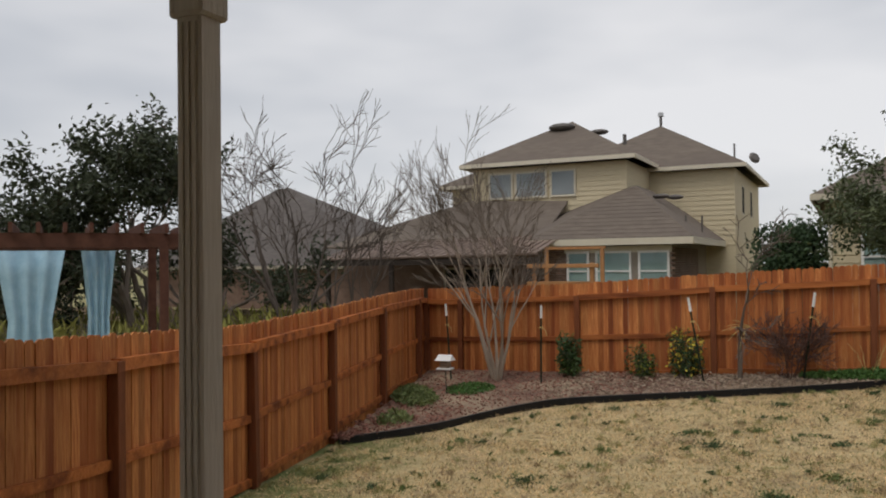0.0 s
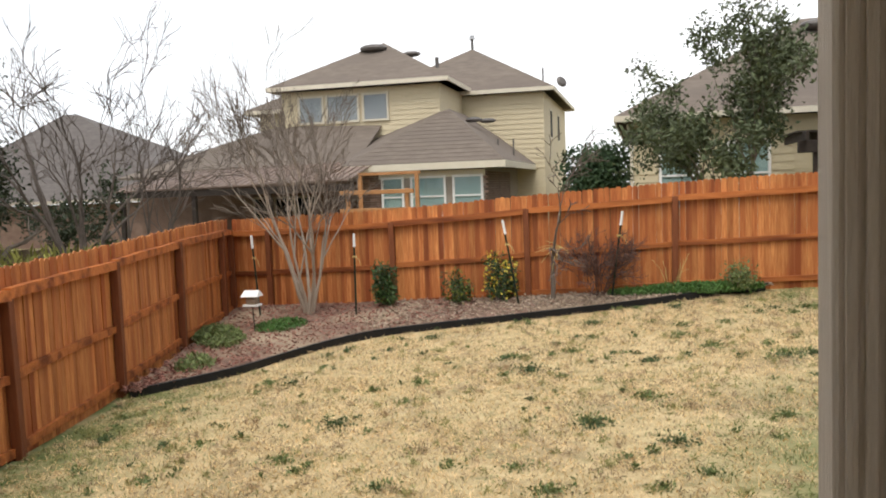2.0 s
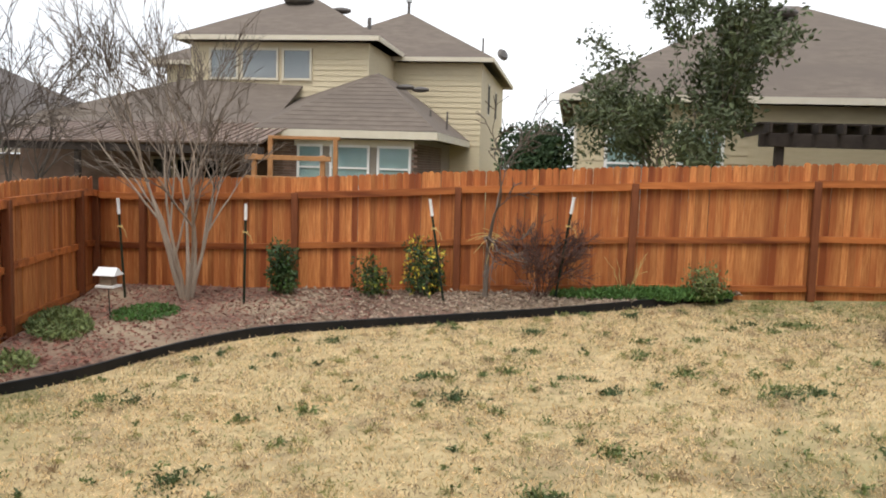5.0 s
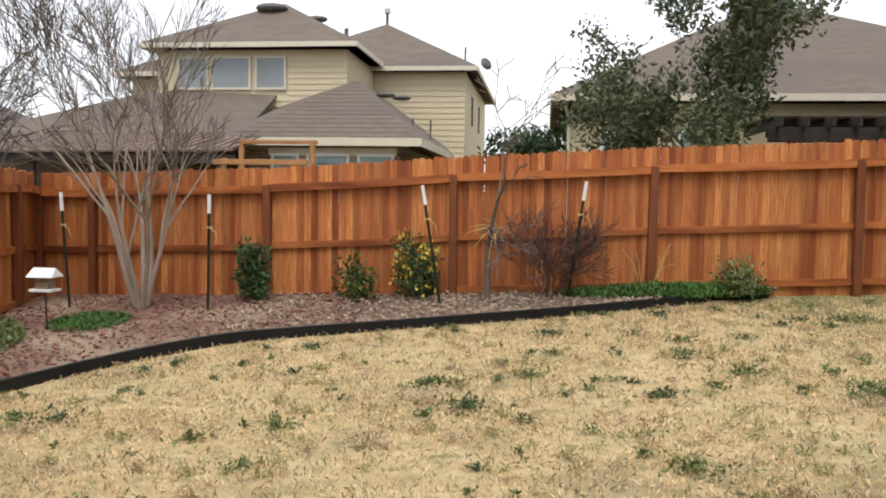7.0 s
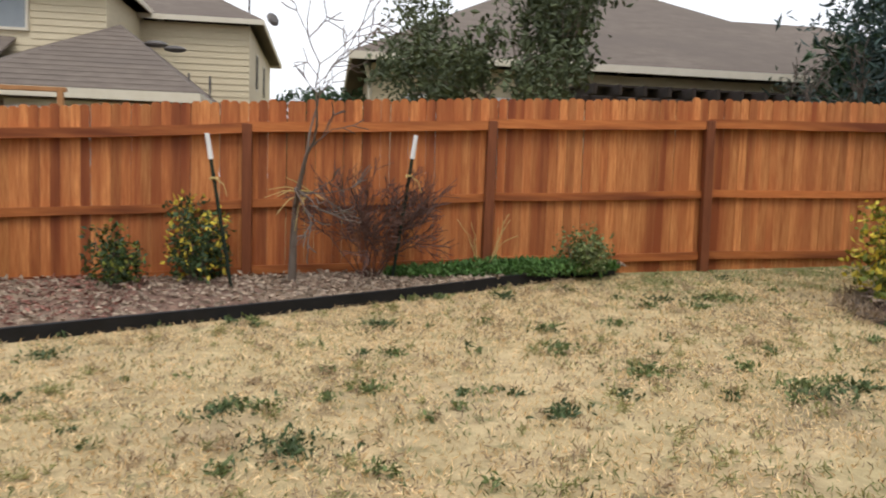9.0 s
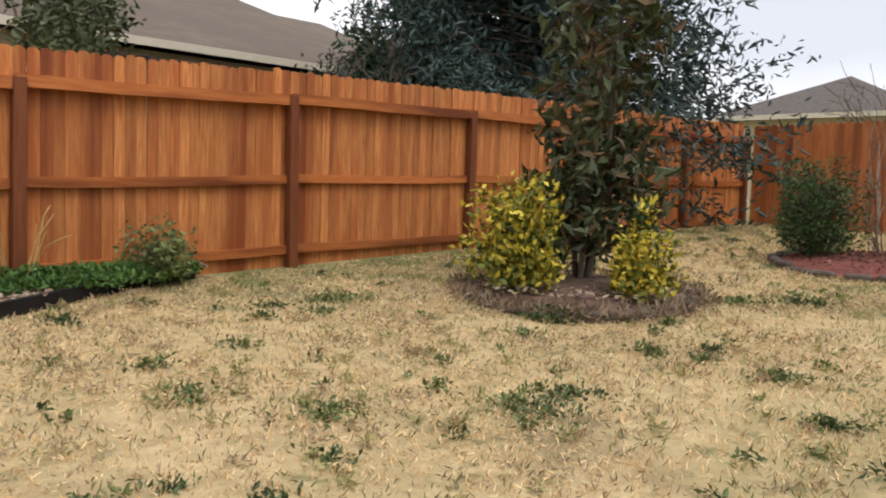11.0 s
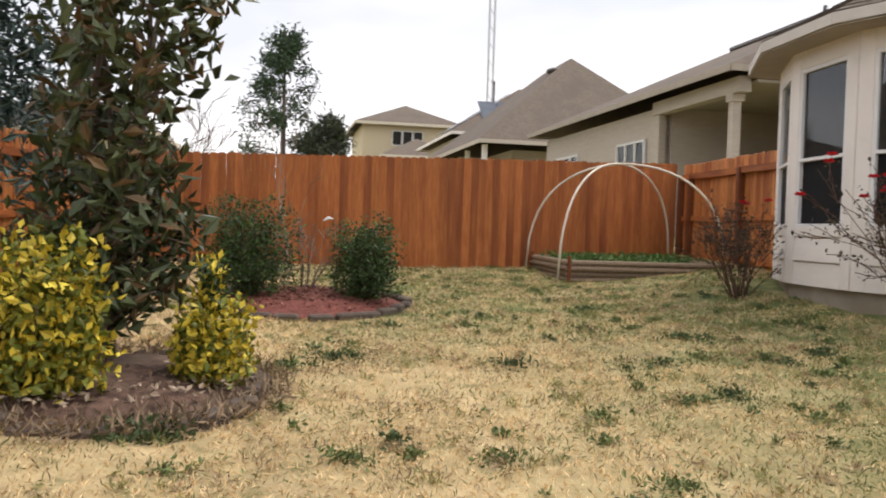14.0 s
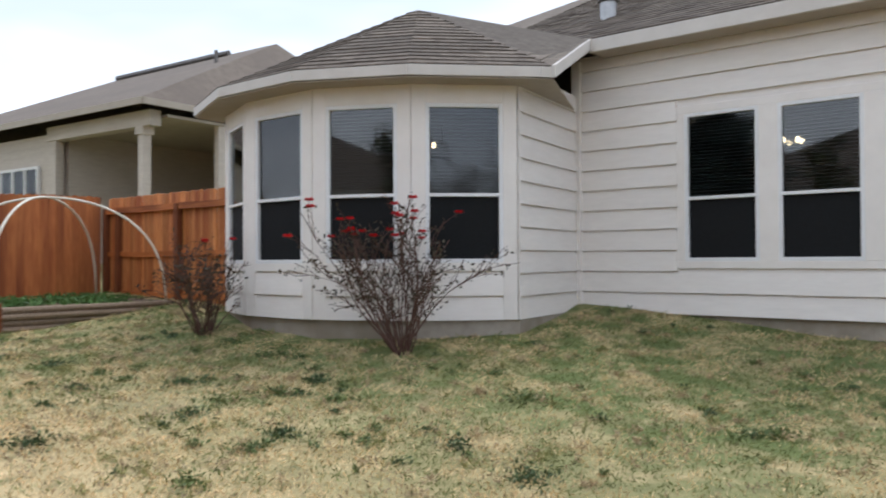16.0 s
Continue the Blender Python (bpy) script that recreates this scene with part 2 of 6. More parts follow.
M_GALV = mat("galvanised_steel", (0.38, 0.38, 0.38), (0.52, 0.52, 0.52), 0.4, 6.0, 4, 0.0, metal=0.6)
M_VENT = mat("roof_vent_metal", (0.10, 0.09, 0.085), (0.16, 0.145, 0.13), 0.5, 6.0, 4, 0.0, metal=0.3)
M_PAVE = mat("patio_slab", (0.40, 0.36, 0.31), (0.50, 0.46, 0.41), 0.85, 5.0, 7, 0.3)


def glass(name, tint=(0.62, 0.64, 0.65, 1), ior=1.75):
    m = bpy.data.materials.new(name)
    m.use_nodes = True
    n, l = m.node_tree.nodes, m.node_tree.links
    out = n["Material Output"]
    n.remove(n["Principled BSDF"])
    tr, gl, mx, fr = n.new("ShaderNodeBsdfTransparent"), n.new("ShaderNodeBsdfGlossy"), n.new("ShaderNodeMixShader"), n.new("ShaderNodeFresnel")
    tr.inputs[0].default_value = tint
    gl.inputs["Roughness"].default_value = 0.02
    fr.inputs[0].default_value = ior
    l.new(fr.outputs[0], mx.inputs[0])
    l.new(tr.outputs[0], mx.inputs[1])
    l.new(gl.outputs[0], mx.inputs[2])
    l.new(mx.outputs[0], out.inputs[0])
    return m


M_GLASS = glass("window_glass")
M_GLASS_CLEAR = glass("clear_glass", (0.93, 0.95, 0.95, 1), 1.5)


def glow(name, col, k):
    m = bpy.data.materials.new(name)
    m.use_nodes = True
    p = m.node_tree.nodes["Principled BSDF"]
    p.inputs["Base Color"].default_value = (*col, 1)
    p.inputs["Emission Color"].default_value = (*col, 1)
    p.inputs["Emission Strength"].default_value = k
    return m


M_BULB = glow("warm_bulb", (1.0, 0.72, 0.38), 6.0)


def lawn_material():
    m = mat("dormant_lawn", (0.40, 0.285, 0.15), (0.70, 0.535, 0.30), 0.95, 7.0, 9, 0.8, bump_scale=45, contrast=0.2)
    n, l = m.node_tree.nodes, m.node_tree.links
    p = n["Principled BSDF"]
    base = p.inputs["Base Color"].links[0].from_socket
    co = n.new("ShaderNodeTexCoord")

    def noise_ramp(scale, lo, hi, detail=5):
        t, r = n.new("ShaderNodeTexNoise"), n.new("ShaderNodeValToRGB")
        t.inputs["Scale"].default_value, t.inputs["Detail"].default_value, t.inputs["Roughness"].default_value = scale, detail, 0.6
        l.new(co.outputs["Object"], t.inputs["Vector"])
        r.color_ramp.elements[0].position, r.color_ramp.elements[1].position = lo, hi
        r.color_ramp.elements[0].color, r.color_ramp.elements[1].color = (0, 0, 0, 1), (1, 1, 1, 1)
        l.new(t.outputs["Fac"], r.inputs[0])
        return r.outputs[0]

    def mix(fac, a, b):
        x = n.new("ShaderNodeMix")
        x.data_type = "RGBA"
        l.new(fac, x.inputs[0])
        l.new(a, x.inputs[6])
        x.inputs[7].default_value = (*b, 1)
        return x.outputs[2]

    at = n.new("ShaderNodeAttribute")
    at.attribute_name = "green"
    g = n.new("ShaderNodeMath")
    g.operation = "MULTIPLY"
    l.new(at.outputs["Fac"], g.inputs[0])
    l.new(noise_ramp(2.2, 0.22, 0.55), g.inputs[1])
    col = mix(noise_ramp(0.9, 0.52, 0.78), base, (0.27, 0.19, 0.115))
    col = mix(g.outputs[0], col, (0.125, 0.155, 0.05))
    col = mix(noise_ramp(5.5, 0.56, 0.72), col, (0.17, 0.165, 0.07))
    l.new(col, p.inputs["Base Color"])
    return m


M_LAWN = lawn_material()


# ---- mesh helpers ----
def mesh_object(name, verts, faces, material, parent=None, label="", smooth=False):
    me = bpy.data.meshes.new(name)
    me.from_pydata([tuple(v) for v in verts], [], [tuple(f) for f in faces])
    me.materials.append(material)
    if smooth:
        me.polygons.foreach_set("use_smooth", [True] * len(me.polygons))
    ob = new(name, me)
    if parent is not None:
        ob.parent = parent
    if label:
        ob["label"] = label
    return ob


def part(name, bm, material, parent=None, label="", smooth=False):
    me = bpy.data.meshes.new(name)
    bm.normal_update()
    bm.to_mesh(me)
    bm.free()
    me.materials.append(material)
    if smooth:
        me.polygons.foreach_set("use_smooth", [True] * len(me.polygons))
    ob = new(name, me)
    if parent is not None:
        ob.parent = parent
    if label:
        ob["label"] = label
    return ob


def thing(name, x, y, z, label, category, group="", kind="", rz=0):
    ob = new(name)
    ob.matrix_world = pose(x, y, z, 0, 0, rz)
    ob.empty_display_size = 0.1
    return tagged(ob, label, category, group, kind)


def add_box(bm, x0, y0, z0, x1, y1, z1, bevel=0.0, m=None):
    r = bmesh.ops.create_cube(bm, size=1)
    vs = r["verts"]
    t = Matrix.Translation(((x0 + x1) / 2, (y0 + y1) / 2, (z0 + z1) / 2)) @ Matrix.Diagonal((abs(x1 - x0), abs(y1 - y0), abs(z1 - z0), 1))
    bmesh.ops.transform(bm, matrix=(m @ t) if m else t, verts=vs)
    if bevel:
        es = {e for v in vs for e in v.link_edges}
        bmesh.ops.bevel(bm, geom=list(es), offset=bevel, segments=1, affect="EDGES")
    return bm


def box(x0, y0, z0, x1, y1, z1, bevel=0.0, m=None):
    return add_box(bmesh.new(), x0, y0, z0, x1, y1, z1, bevel, m)


def add_tube(bm, pts, radii, sides=6, cap=True):
    rings = []
    n = len(pts)
    for i, p in enumerate(pts):
        p = Vector(p)
        d = Vector(pts[min(i + 1, n - 1)]) - Vector(pts[max(i - 1, 0)])
        d = d.normalized() if d.length > 1e-6 else Vector((0, 0, 1))
        a = d.orthogonal().normalized()
        if rings:
            a = (ref - d * ref.dot(d))
            a = a.normalized() if a.length > 1e-4 else d.orthogonal().normalized()
        ref = a
        b = d.cross(a)
        rings.append([bm.verts.new(p + radii[i] * (a * math.cos(2 * math.pi * k / sides) + b * math.sin(2 * math.pi * k / sides))) for k in range(sides)])
    for r0, r1 in zip(rings, rings[1:]):
        for k in range(sides):
            bm.faces.new((r0[k], r0[(k + 1) % sides], r1[(k + 1) % sides], r1[k]))
    if cap:
        bm.faces.new(rings[0][::-1])
        bm.faces.new(rings[-1])
    return bm


def tube(pts, radii, sides=6):
    return add_tube(bmesh.new(), pts, radii, sides)


def prism(poly, z0, z1):
    """An upright prism over a plan polygon."""
    bm = bmesh.new()
    lo = [bm.verts.new((x, y, z0)) for x, y in poly]
    hi = [bm.verts.new((x, y, z1)) for x, y in poly]
    n = len(poly)
    for i in range(n):
        bm.faces.new((lo[i], lo[(i + 1) % n], hi[(i + 1) % n], hi[i]))
    bm.faces.new(lo[::-1])
    bm.faces.new(hi)
    bmesh.ops.recalc_face_normals(bm, faces=bm.faces)
    return bm


def solid(faces, thick):
    """Roof sheets given as corner lists, each with thickness downwards."""
    bm = bmesh.new()
    for f in faces:
        up = [bm.verts.new(p) for p in f]
        dn = [bm.verts.new((p[0], p[1], p[2] - thick)) for p in f]
        n = len(f)
        bm.faces.new(up)
        bm.faces.new(dn[::-1])
        for i in range(n):
            bm.faces.new((up[i], dn[i], dn[(i + 1) % n], up[(i + 1) % n]))
    bmesh.ops.recalc_face_normals(bm, faces=bm.faces)
    return bm


def leaf_mesh(pts, size, rng, up=0.3, aspect=0.5, dirs=None):
    """Folded leaves at points: four corners each, turned at random."""
    pts = np.asarray(pts, float)
    n = len(pts)
    d = rng.normal(size=(n, 3)) if dirs is None else np.asarray(dirs) + 0.5 * rng.normal(size=(n, 3))
    d[:, 2] += up
    d /= np.linalg.norm(d, axis=1, keepdims=True) + 1e-9
    s = np.cross(d, rng.normal(size=(n, 3)))
    s /= np.linalg.norm(s, axis=1, keepdims=True) + 1e-9
    L = size * rng.uniform(0.6, 1.3, (n, 1))
    w = L * aspect / 2
    nrm = np.cross(d, s) * L * 0.12
    v = np.stack([pts, pts + d * L * 0.5 + s * w + nrm, pts + d * L, pts + d * L * 0.5 - s * w + nrm], 1).reshape(-1, 3)
    k = np.arange(n)[:, None] * 4
    f = np.concatenate([k + [0, 1, 2], k + [0, 2, 3]])
    return v, f


def leaves(name, pts, size, material, parent, rng, up=0.3, aspect=0.5, label="", dirs=None):
    v, f = leaf_mesh(pts, size, rng, up, aspect, dirs)
    me = bpy.data.meshes.new(name)
    me.from_pydata(v.tolist(), [], f.tolist())
    me.materials.append(material)
    ob = new(name, me)
    ob.parent = parent
    if label:
        ob["label"] = label
    return ob


def ground_z(x, y):
    xc, yc = min(max(x, -8.0), 20.0), min(max(y, -3.0), 14.0)
    u, v = (xc - 6) / 10, (yc - 6) / 10
    z = 0.2112 + 0.4834 * u - 0.1283 * v + 0.0426 * u * u - 0.0627 * u * v + 0.8385 * v * v - 0.0547 * u ** 3 + 0.0223 * u * u * v - 0.0784 * u * v * v - 0.3106 * v ** 3
    return z + 0.12 * min(max((4.2 - yc) / 1.6, 0), 1) * min(max((xc - 7) / 2, 0), 1)


def moved(ob, old, eye, turn=0.0, k=1.0, dz=0.0):
    """Turns and shifts a far thing about a standpoint."""
    ob.matrix_world = Matrix.Translation(Vector(eye) + Vector((0, 0, dz))) @ Matrix.Rotation(radians(turn), 4, "Z") @ Matrix.Scale(k, 4) @ Matrix.Translation(-Vector(old)) @ ob.matrix_world
    return ob


def grow(rng, base, direction, length, radius, depth, spread=0.5, ratio=0.72, kids=3, droop=0.0, steps=4, wander=0.14, out=None):
    """Limbs of a tree: a list of (points, radii, depth)."""
    out = [] if out is None else out
    p, d = np.array(base, float), np.array(direction, float)
    d /= np.linalg.norm(d)
    pts, rad = [p.copy()], [radius]
    for i in range(steps):
        d = d + rng.normal(size=3) * wander
        d[2] -= droop
        d /= np.linalg.norm(d)
        p = p + d * length / steps
        pts.append(p.copy())
        rad.append(radius * (1 - 0.6 * (i + 1) / steps))
    out.append((pts, rad, depth))
    if depth > 0:
        for k in range(kids):
            j = rng.integers(max(1, steps // 2), steps + 1) if k else steps
            a = rng.normal(size=3)
            a -= d * (a @ d)
            a /= np.linalg.norm(a) + 1e-9
            nd = d + a * spread * rng.uniform(0.6, 1.4)
            grow(rng, pts[j], nd, length * ratio * rng.uniform(0.75, 1.2), rad[j] * 0.8, depth - 1, spread, ratio, kids, droop, steps, wander, out)
    return out


def limbs_mesh(limbs, keep, thin=0.004):
    bm = bmesh.new()
    for pts, rad, dep in limbs:
        if keep(dep):
            add_tube(bm, pts, [max(r, thin) for r in rad], 6 if dep > 2 else (4 if dep > 0 else 3), cap=False)
    return bm


def tip_points(limbs, depth_max, per, rng, jitter):
    pts = [np.array(p) + rng.normal(size=3) * jitter for limb, _, dep in limbs if dep <= depth_max for p in limb[1:] for _ in range(per)]
    return np.array(pts)


# ---- ground ----
def green_amount(x, y):
    """How much live grass grows at a spot: along the fences, the house and to the east."""
    if not (-4 < x < 19.5 and y < 13.5):
        return 0.8
    left = x + 0.79 + 0.23 * (y - 4.18)
    g = 0.22
    if y < 7.6:
        g = max(g, 1.05 - left / 2.1)
    if x > 6.3:
        g = max(g, 0.85 - (12.3 - y) / 2.6)
    if x > 4.5:
        g = max(g, (1.6 - (y - 0.4) / 5.2) * min(1.0, (x - 4.5) / 1.5))
    if y < 9:
        g = max(g, min(0.85, (x - 8.6) / 5.0))
    return min(max(g, 0.0), 1.0)


def sheet():
    xs = np.concatenate([[-900, -400, -150, -70, -40, -25, -15, -10], np.arange(-8, 24.01, 0.25), [26, 30, 40, 60, 100, 200, 450, 900]])
    ys = np.concatenate([[-900, -400, -150, -60, -30, -15, -8], np.arange(-4, 14.51, 0.25), [16, 20, 30, 45, 70, 120, 250, 500, 900]])
    verts, green = [], []
    for y in ys:
        for x in xs:
            inside = -3 < x < 19 and -1 < y < 12.4
            z = ground_z(x, y) + (0.02 * noise.noise(Vector((x * 0.9, y * 0.9, 0))) if inside else 0)
            if y > 60 or x < -60 or x > 70:
                z -= 1.5
            verts.append((x, y, z))
            g = green_amount(x, y)
            green.append(min(max(g, 0), 1))
    n, m = len(xs), len(ys)
    faces = [(j * n + i, j * n + i + 1, (j + 1) * n + i + 1, (j + 1) * n + i) for j in range(m - 1) for i in range(n - 1)]
    ob = mesh_object("ground", verts, faces, M_LAWN, smooth=True)
    at = ob.data.attributes.new("green", "FLOAT", "POINT")
    at.data.foreach_set("value", green)
    return tagged(ob, "sloping back lawn of dormant tan grass with green weeds", "lawn", kind="structure")


ground = sheet()

# ---- fences ----
def picket_mesh():
    w, t, h, c = 0.0465, 0.008, 1.8, 0.024
    prof = [(-w, 0), (w, 0), (w, h - c), (w - c, h), (-w + c, h), (-w, h - c)]
    bm = bmesh.new()
    a = [bm.verts.new((x, -t, z)) for x, z in prof]
    b = [bm.verts.new((x, t, z)) for x, z in prof]
    bm.faces.new(a)
    bm.faces.new(b[::-1])
    for i in range(6):
        bm.faces.new((a[i], b[i], b[(i + 1) % 6], a[(i + 1) % 6]))
    bmesh.ops.recalc_face_normals(bm, faces=bm.faces)
    me = bpy.data.meshes.new("picket")
    bm.to_mesh(me)
    bm.free()
    return me


def post_mesh():
    bm = box(-0.05, -0.05, 0, 0.05, 0.05, 1.8, 0.006)
    me = bpy.data.meshes.new("post")
    bm.to_mesh(me)
    bm.free()
    me.materials.append(M_POST)
    return me


PICKET, PICKET_DARK, PICKET_OUT, POST = picket_mesh(), picket_mesh(), picket_mesh(), post_mesh()
PICKET_DARK.materials.append(M_PICKET_DARK)
PICKET.materials.append(M_PICKET)
PICKET_OUT.materials.append(M_PICKET_OUT)


def fence(name, label, nodes, inner=True, side=1, rise=0.2, seed=1):
    """nodes: x, y and the post's top. side: on which side of the line (left of its run: 1) the pickets stand; inner: posts and rails face the yard."""
    rng = np.random.default_rng(seed)
    root = thing(name, nodes[0][0], nodes[0][1], 0, label, "fence", kind="structure")
    inv = root.matrix_world.inverted()

    def put(nm, me, m):
        ob = new(nm, me)
        ob.parent = root
        ob.matrix_local = inv @ m
        return ob

    for i, (x, y, top) in enumerate(nodes):
        if inner:
            g = ground_z(x, y) - 0.05
            nx = nodes[min(i + 1, len(nodes) - 1)]
            pv = nodes[max(i - 1, 0)]
            a = math.degrees(math.atan2(nx[1] - pv[1], nx[0] - pv[0]))
            put("post", POST, pose(x, y, g, rng.normal() * 0.4, rng.normal() * 0.4, a) @ Matrix.Diagonal((1, 1, (top - g) / 1.8, 1)))
    for (x0, y0, t0), (x1, y1, t1) in zip(nodes, nodes[1:]):
        L = math.hypot(x1 - x0, y1 - y0)
        a = math.atan2(y1 - y0, x1 - x0)
        nx, ny = -math.sin(a) * side, math.cos(a) * side
        k = max(1, round(L / (0.096 if inner else 0.139)))
        for j in range(k):
            s = (j + 0.5) / k
            x, y = x0 + (x1 - x0) * s + nx * 0.066, y0 + (y1 - y0) * s + ny * 0.066
            top = t0 + (t1 - t0) * s + rise + rng.normal() * 0.008
            g = ground_z(x, y) - 0.02
            wet = name == "fence_back" and rng.uniform() < 0.85 * math.exp(-((x - 3.6) / 1.9) ** 2)
            put("picket", (PICKET_DARK if wet else PICKET) if inner else PICKET_OUT, pose(x + nx * rng.uniform(0, 0.008), y + ny * rng.uniform(0, 0.008), g, rng.normal() * 0.15, rng.normal() * 0.1, math.degrees(a) + rng.normal() * 0.5) @ Matrix.Diagonal((L / k / (0.0945 if inner else 0.0915), 1, (top - g) / 1.8, 1)))
        if not inner:
            continue
        for h0, h1 in ((-0.085, 0.015), (-0.85, -0.765), (-1.54, -1.455)):
            za, zb = (t0, t1)
            bm = bmesh.new()
            n = 6
            rings = []
            for q in range(n + 1):
                s = q / n
                z = za + (zb - za) * s + 0.012 * math.sin(s * 3.1 + i) + rng.normal() * 0.003
                cx, cy = x0 + (x1 - x0) * s, y0 + (y1 - y0) * s
                depth = (-0.035, 0.055) if h0 > -0.1 else (0.012, 0.055)
                rings.append([bm.verts.new((cx + nx * d - nodes[0][0], cy + ny * d - nodes[0][1], z + h)) for d, h in ((depth[0], h0), (depth[1], h0), (depth[1], h1), (depth[0], h1))])
            for r0, r1 in zip(rings, rings[1:]):
                for c in range(4):
                    bm.faces.new((r0[c], r0[(c + 1) % 4], r1[(c + 1) % 4], r1[c]))
            bm.faces.new(rings[0])
            bm.faces.new(rings[-1][::-1])
            bmesh.ops.recalc_face_normals(bm, faces=bm.faces)
            part("rail", bm, M_RAIL, root)
    return root


LP = [(-1.443 - 0.56 * k, 6.78 + 2.385 * k) for k in range(-4, 3)]
fence("fence_left", "orange-brown stained cedar picket fence with dark posts and rails",
      [(x, y, t) for (x, y), t in zip(LP, (1.88, 1.76, 1.63, 1.53, 1.57, 1.65, 1.68))] + [(-2.82, 12.4, 1.65)], True, 1, 0.21, 3)
BACK = [(-2.82, 1.63), (-2.05, 1.64), (0.41, 1.73), (2.9, 1.9), (5.41, 2.04), (7.91, 2.15), (10.41, 2.23), (12.91, 2.28), (15.41, 2.33), (17.5, 2.38)]
fence("fence_back", "orange-brown stained cedar picket fence with dark posts and three rails",
      [(x, 12.4, z) for x, z in BACK], True, 1, 0.24, 5)
fence("fence_right", "smooth reddish-brown picket fence with its boards facing the lawn",
      [(17.52, 12.3, 2.38), (17.8, 9.6, 2.43), (18.05, 7.0, 2.5), (18.3, 4.5, 2.56), (18.5, 2.0, 2.62)], False, 1, 0.22, 7)
fence("fence_return", "short red-brown fence return with rails beside the house",
      [(18.42, 1.98, 2.6), (18.0, 1.98, 2.6), (16.1, 1.98, 2.6), (14.2, 1.98, 2.6)], True, 1, 0.2, 9)
# ---- the house beside the lawn ----
SLAB = 0.95
BOW = [(10.1, -0.42), (9.78, 1.53), (10.65, 2.41), (11.73, 2.95), (12.97, 2.95), (14.05, 2.5), (14.15, -0.42)]
house = thing("house", 9, 0, 0, "single-storey house with pale greige lap siding and a bow window", "house", kind="structure")


def hpart(name, bm, material, parent=None, label="", smooth=False):
    """A part given in world coordinates under the house, which stands at (9, 0, 0)."""
    p = parent or house
    bm.transform(Matrix.Translation((-9, 0, 0)))
    return part(name, bm, material, p, label, smooth)


def local_frame(p0, p1):
    """x along the wall from p0, y outwards to the right of the run."""
    a = math.atan2(p1[1] - p0[1], p1[0] - p0[0])
    return Matrix.Translation((p0[0], p0[1], 0)) @ Matrix.Rotation(a, 4, "Z"), math.hypot(p1[0] - p0[0], p1[1] - p0[1])


def wall_panel(p0, p1, z0, z1, holes, thick=0.14):
    """A wall whose outer face lies on p0-p1 (outside to the left of the run), with rectangular holes (x0, z0, x1, z1)."""
    m, L = local_frame(p0, p1)
    bm = bmesh.new()
    xs = sorted({0, L, *[h[0] for h in holes], *[h[2] for h in holes]})
    for a, b in zip(xs, xs[1:]):
        cuts = sorted((h[1], h[3]) for h in holes if h[0] <= a + 1e-6 and h[2] >= b - 1e-6)
        z = z0
        for c0, c1 in cuts + [(z1, z1)]:
            if c0 > z:
                add_box(bm, a, -thick, z, b, 0, c0)
            z = c1
    bm.transform(m)
    return bm


def lap_siding(parent, p0, p1, z0, z1, holes, step=0.273):
    m, L = local_frame(p0, p1)
    z = z0
    while z < z1 - 0.02:
        zt = min(z + step - 0.02, z1)
        spans = [(0.0, L)]
        for hx0, hz0, hx1, hz1 in holes:
            if hz0 < zt - 0.02 and hz1 > z + 0.02:
                spans = [s for a, b in spans for s in ((a, min(b, hx0)), (max(a, hx1), b)) if s[1] - s[0] > 0.03]
        for a, b in spans:
            bm = bmesh.new()
            lo, hi = 0.042, 0.016
            v = [bm.verts.new(c) for c in ((a, 0.001, z), (b, 0.001, z), (b, lo, z), (a, lo, z), (a, 0.001, zt), (b, 0.001, zt), (b, hi, zt), (a, hi, zt))]
            for f in ((0, 1, 2, 3), (7, 6, 5, 4), (3, 2, 6, 7), (0, 4, 5, 1), (1, 5, 6, 2), (0, 3, 7, 4)):
                bm.faces.new([v[i] for i in f])
            bmesh.ops.recalc_face_normals(bm, faces=bm.faces)
            bm.transform(m)
            hpart("siding_board", bm, M_SIDING, parent)
        z += step


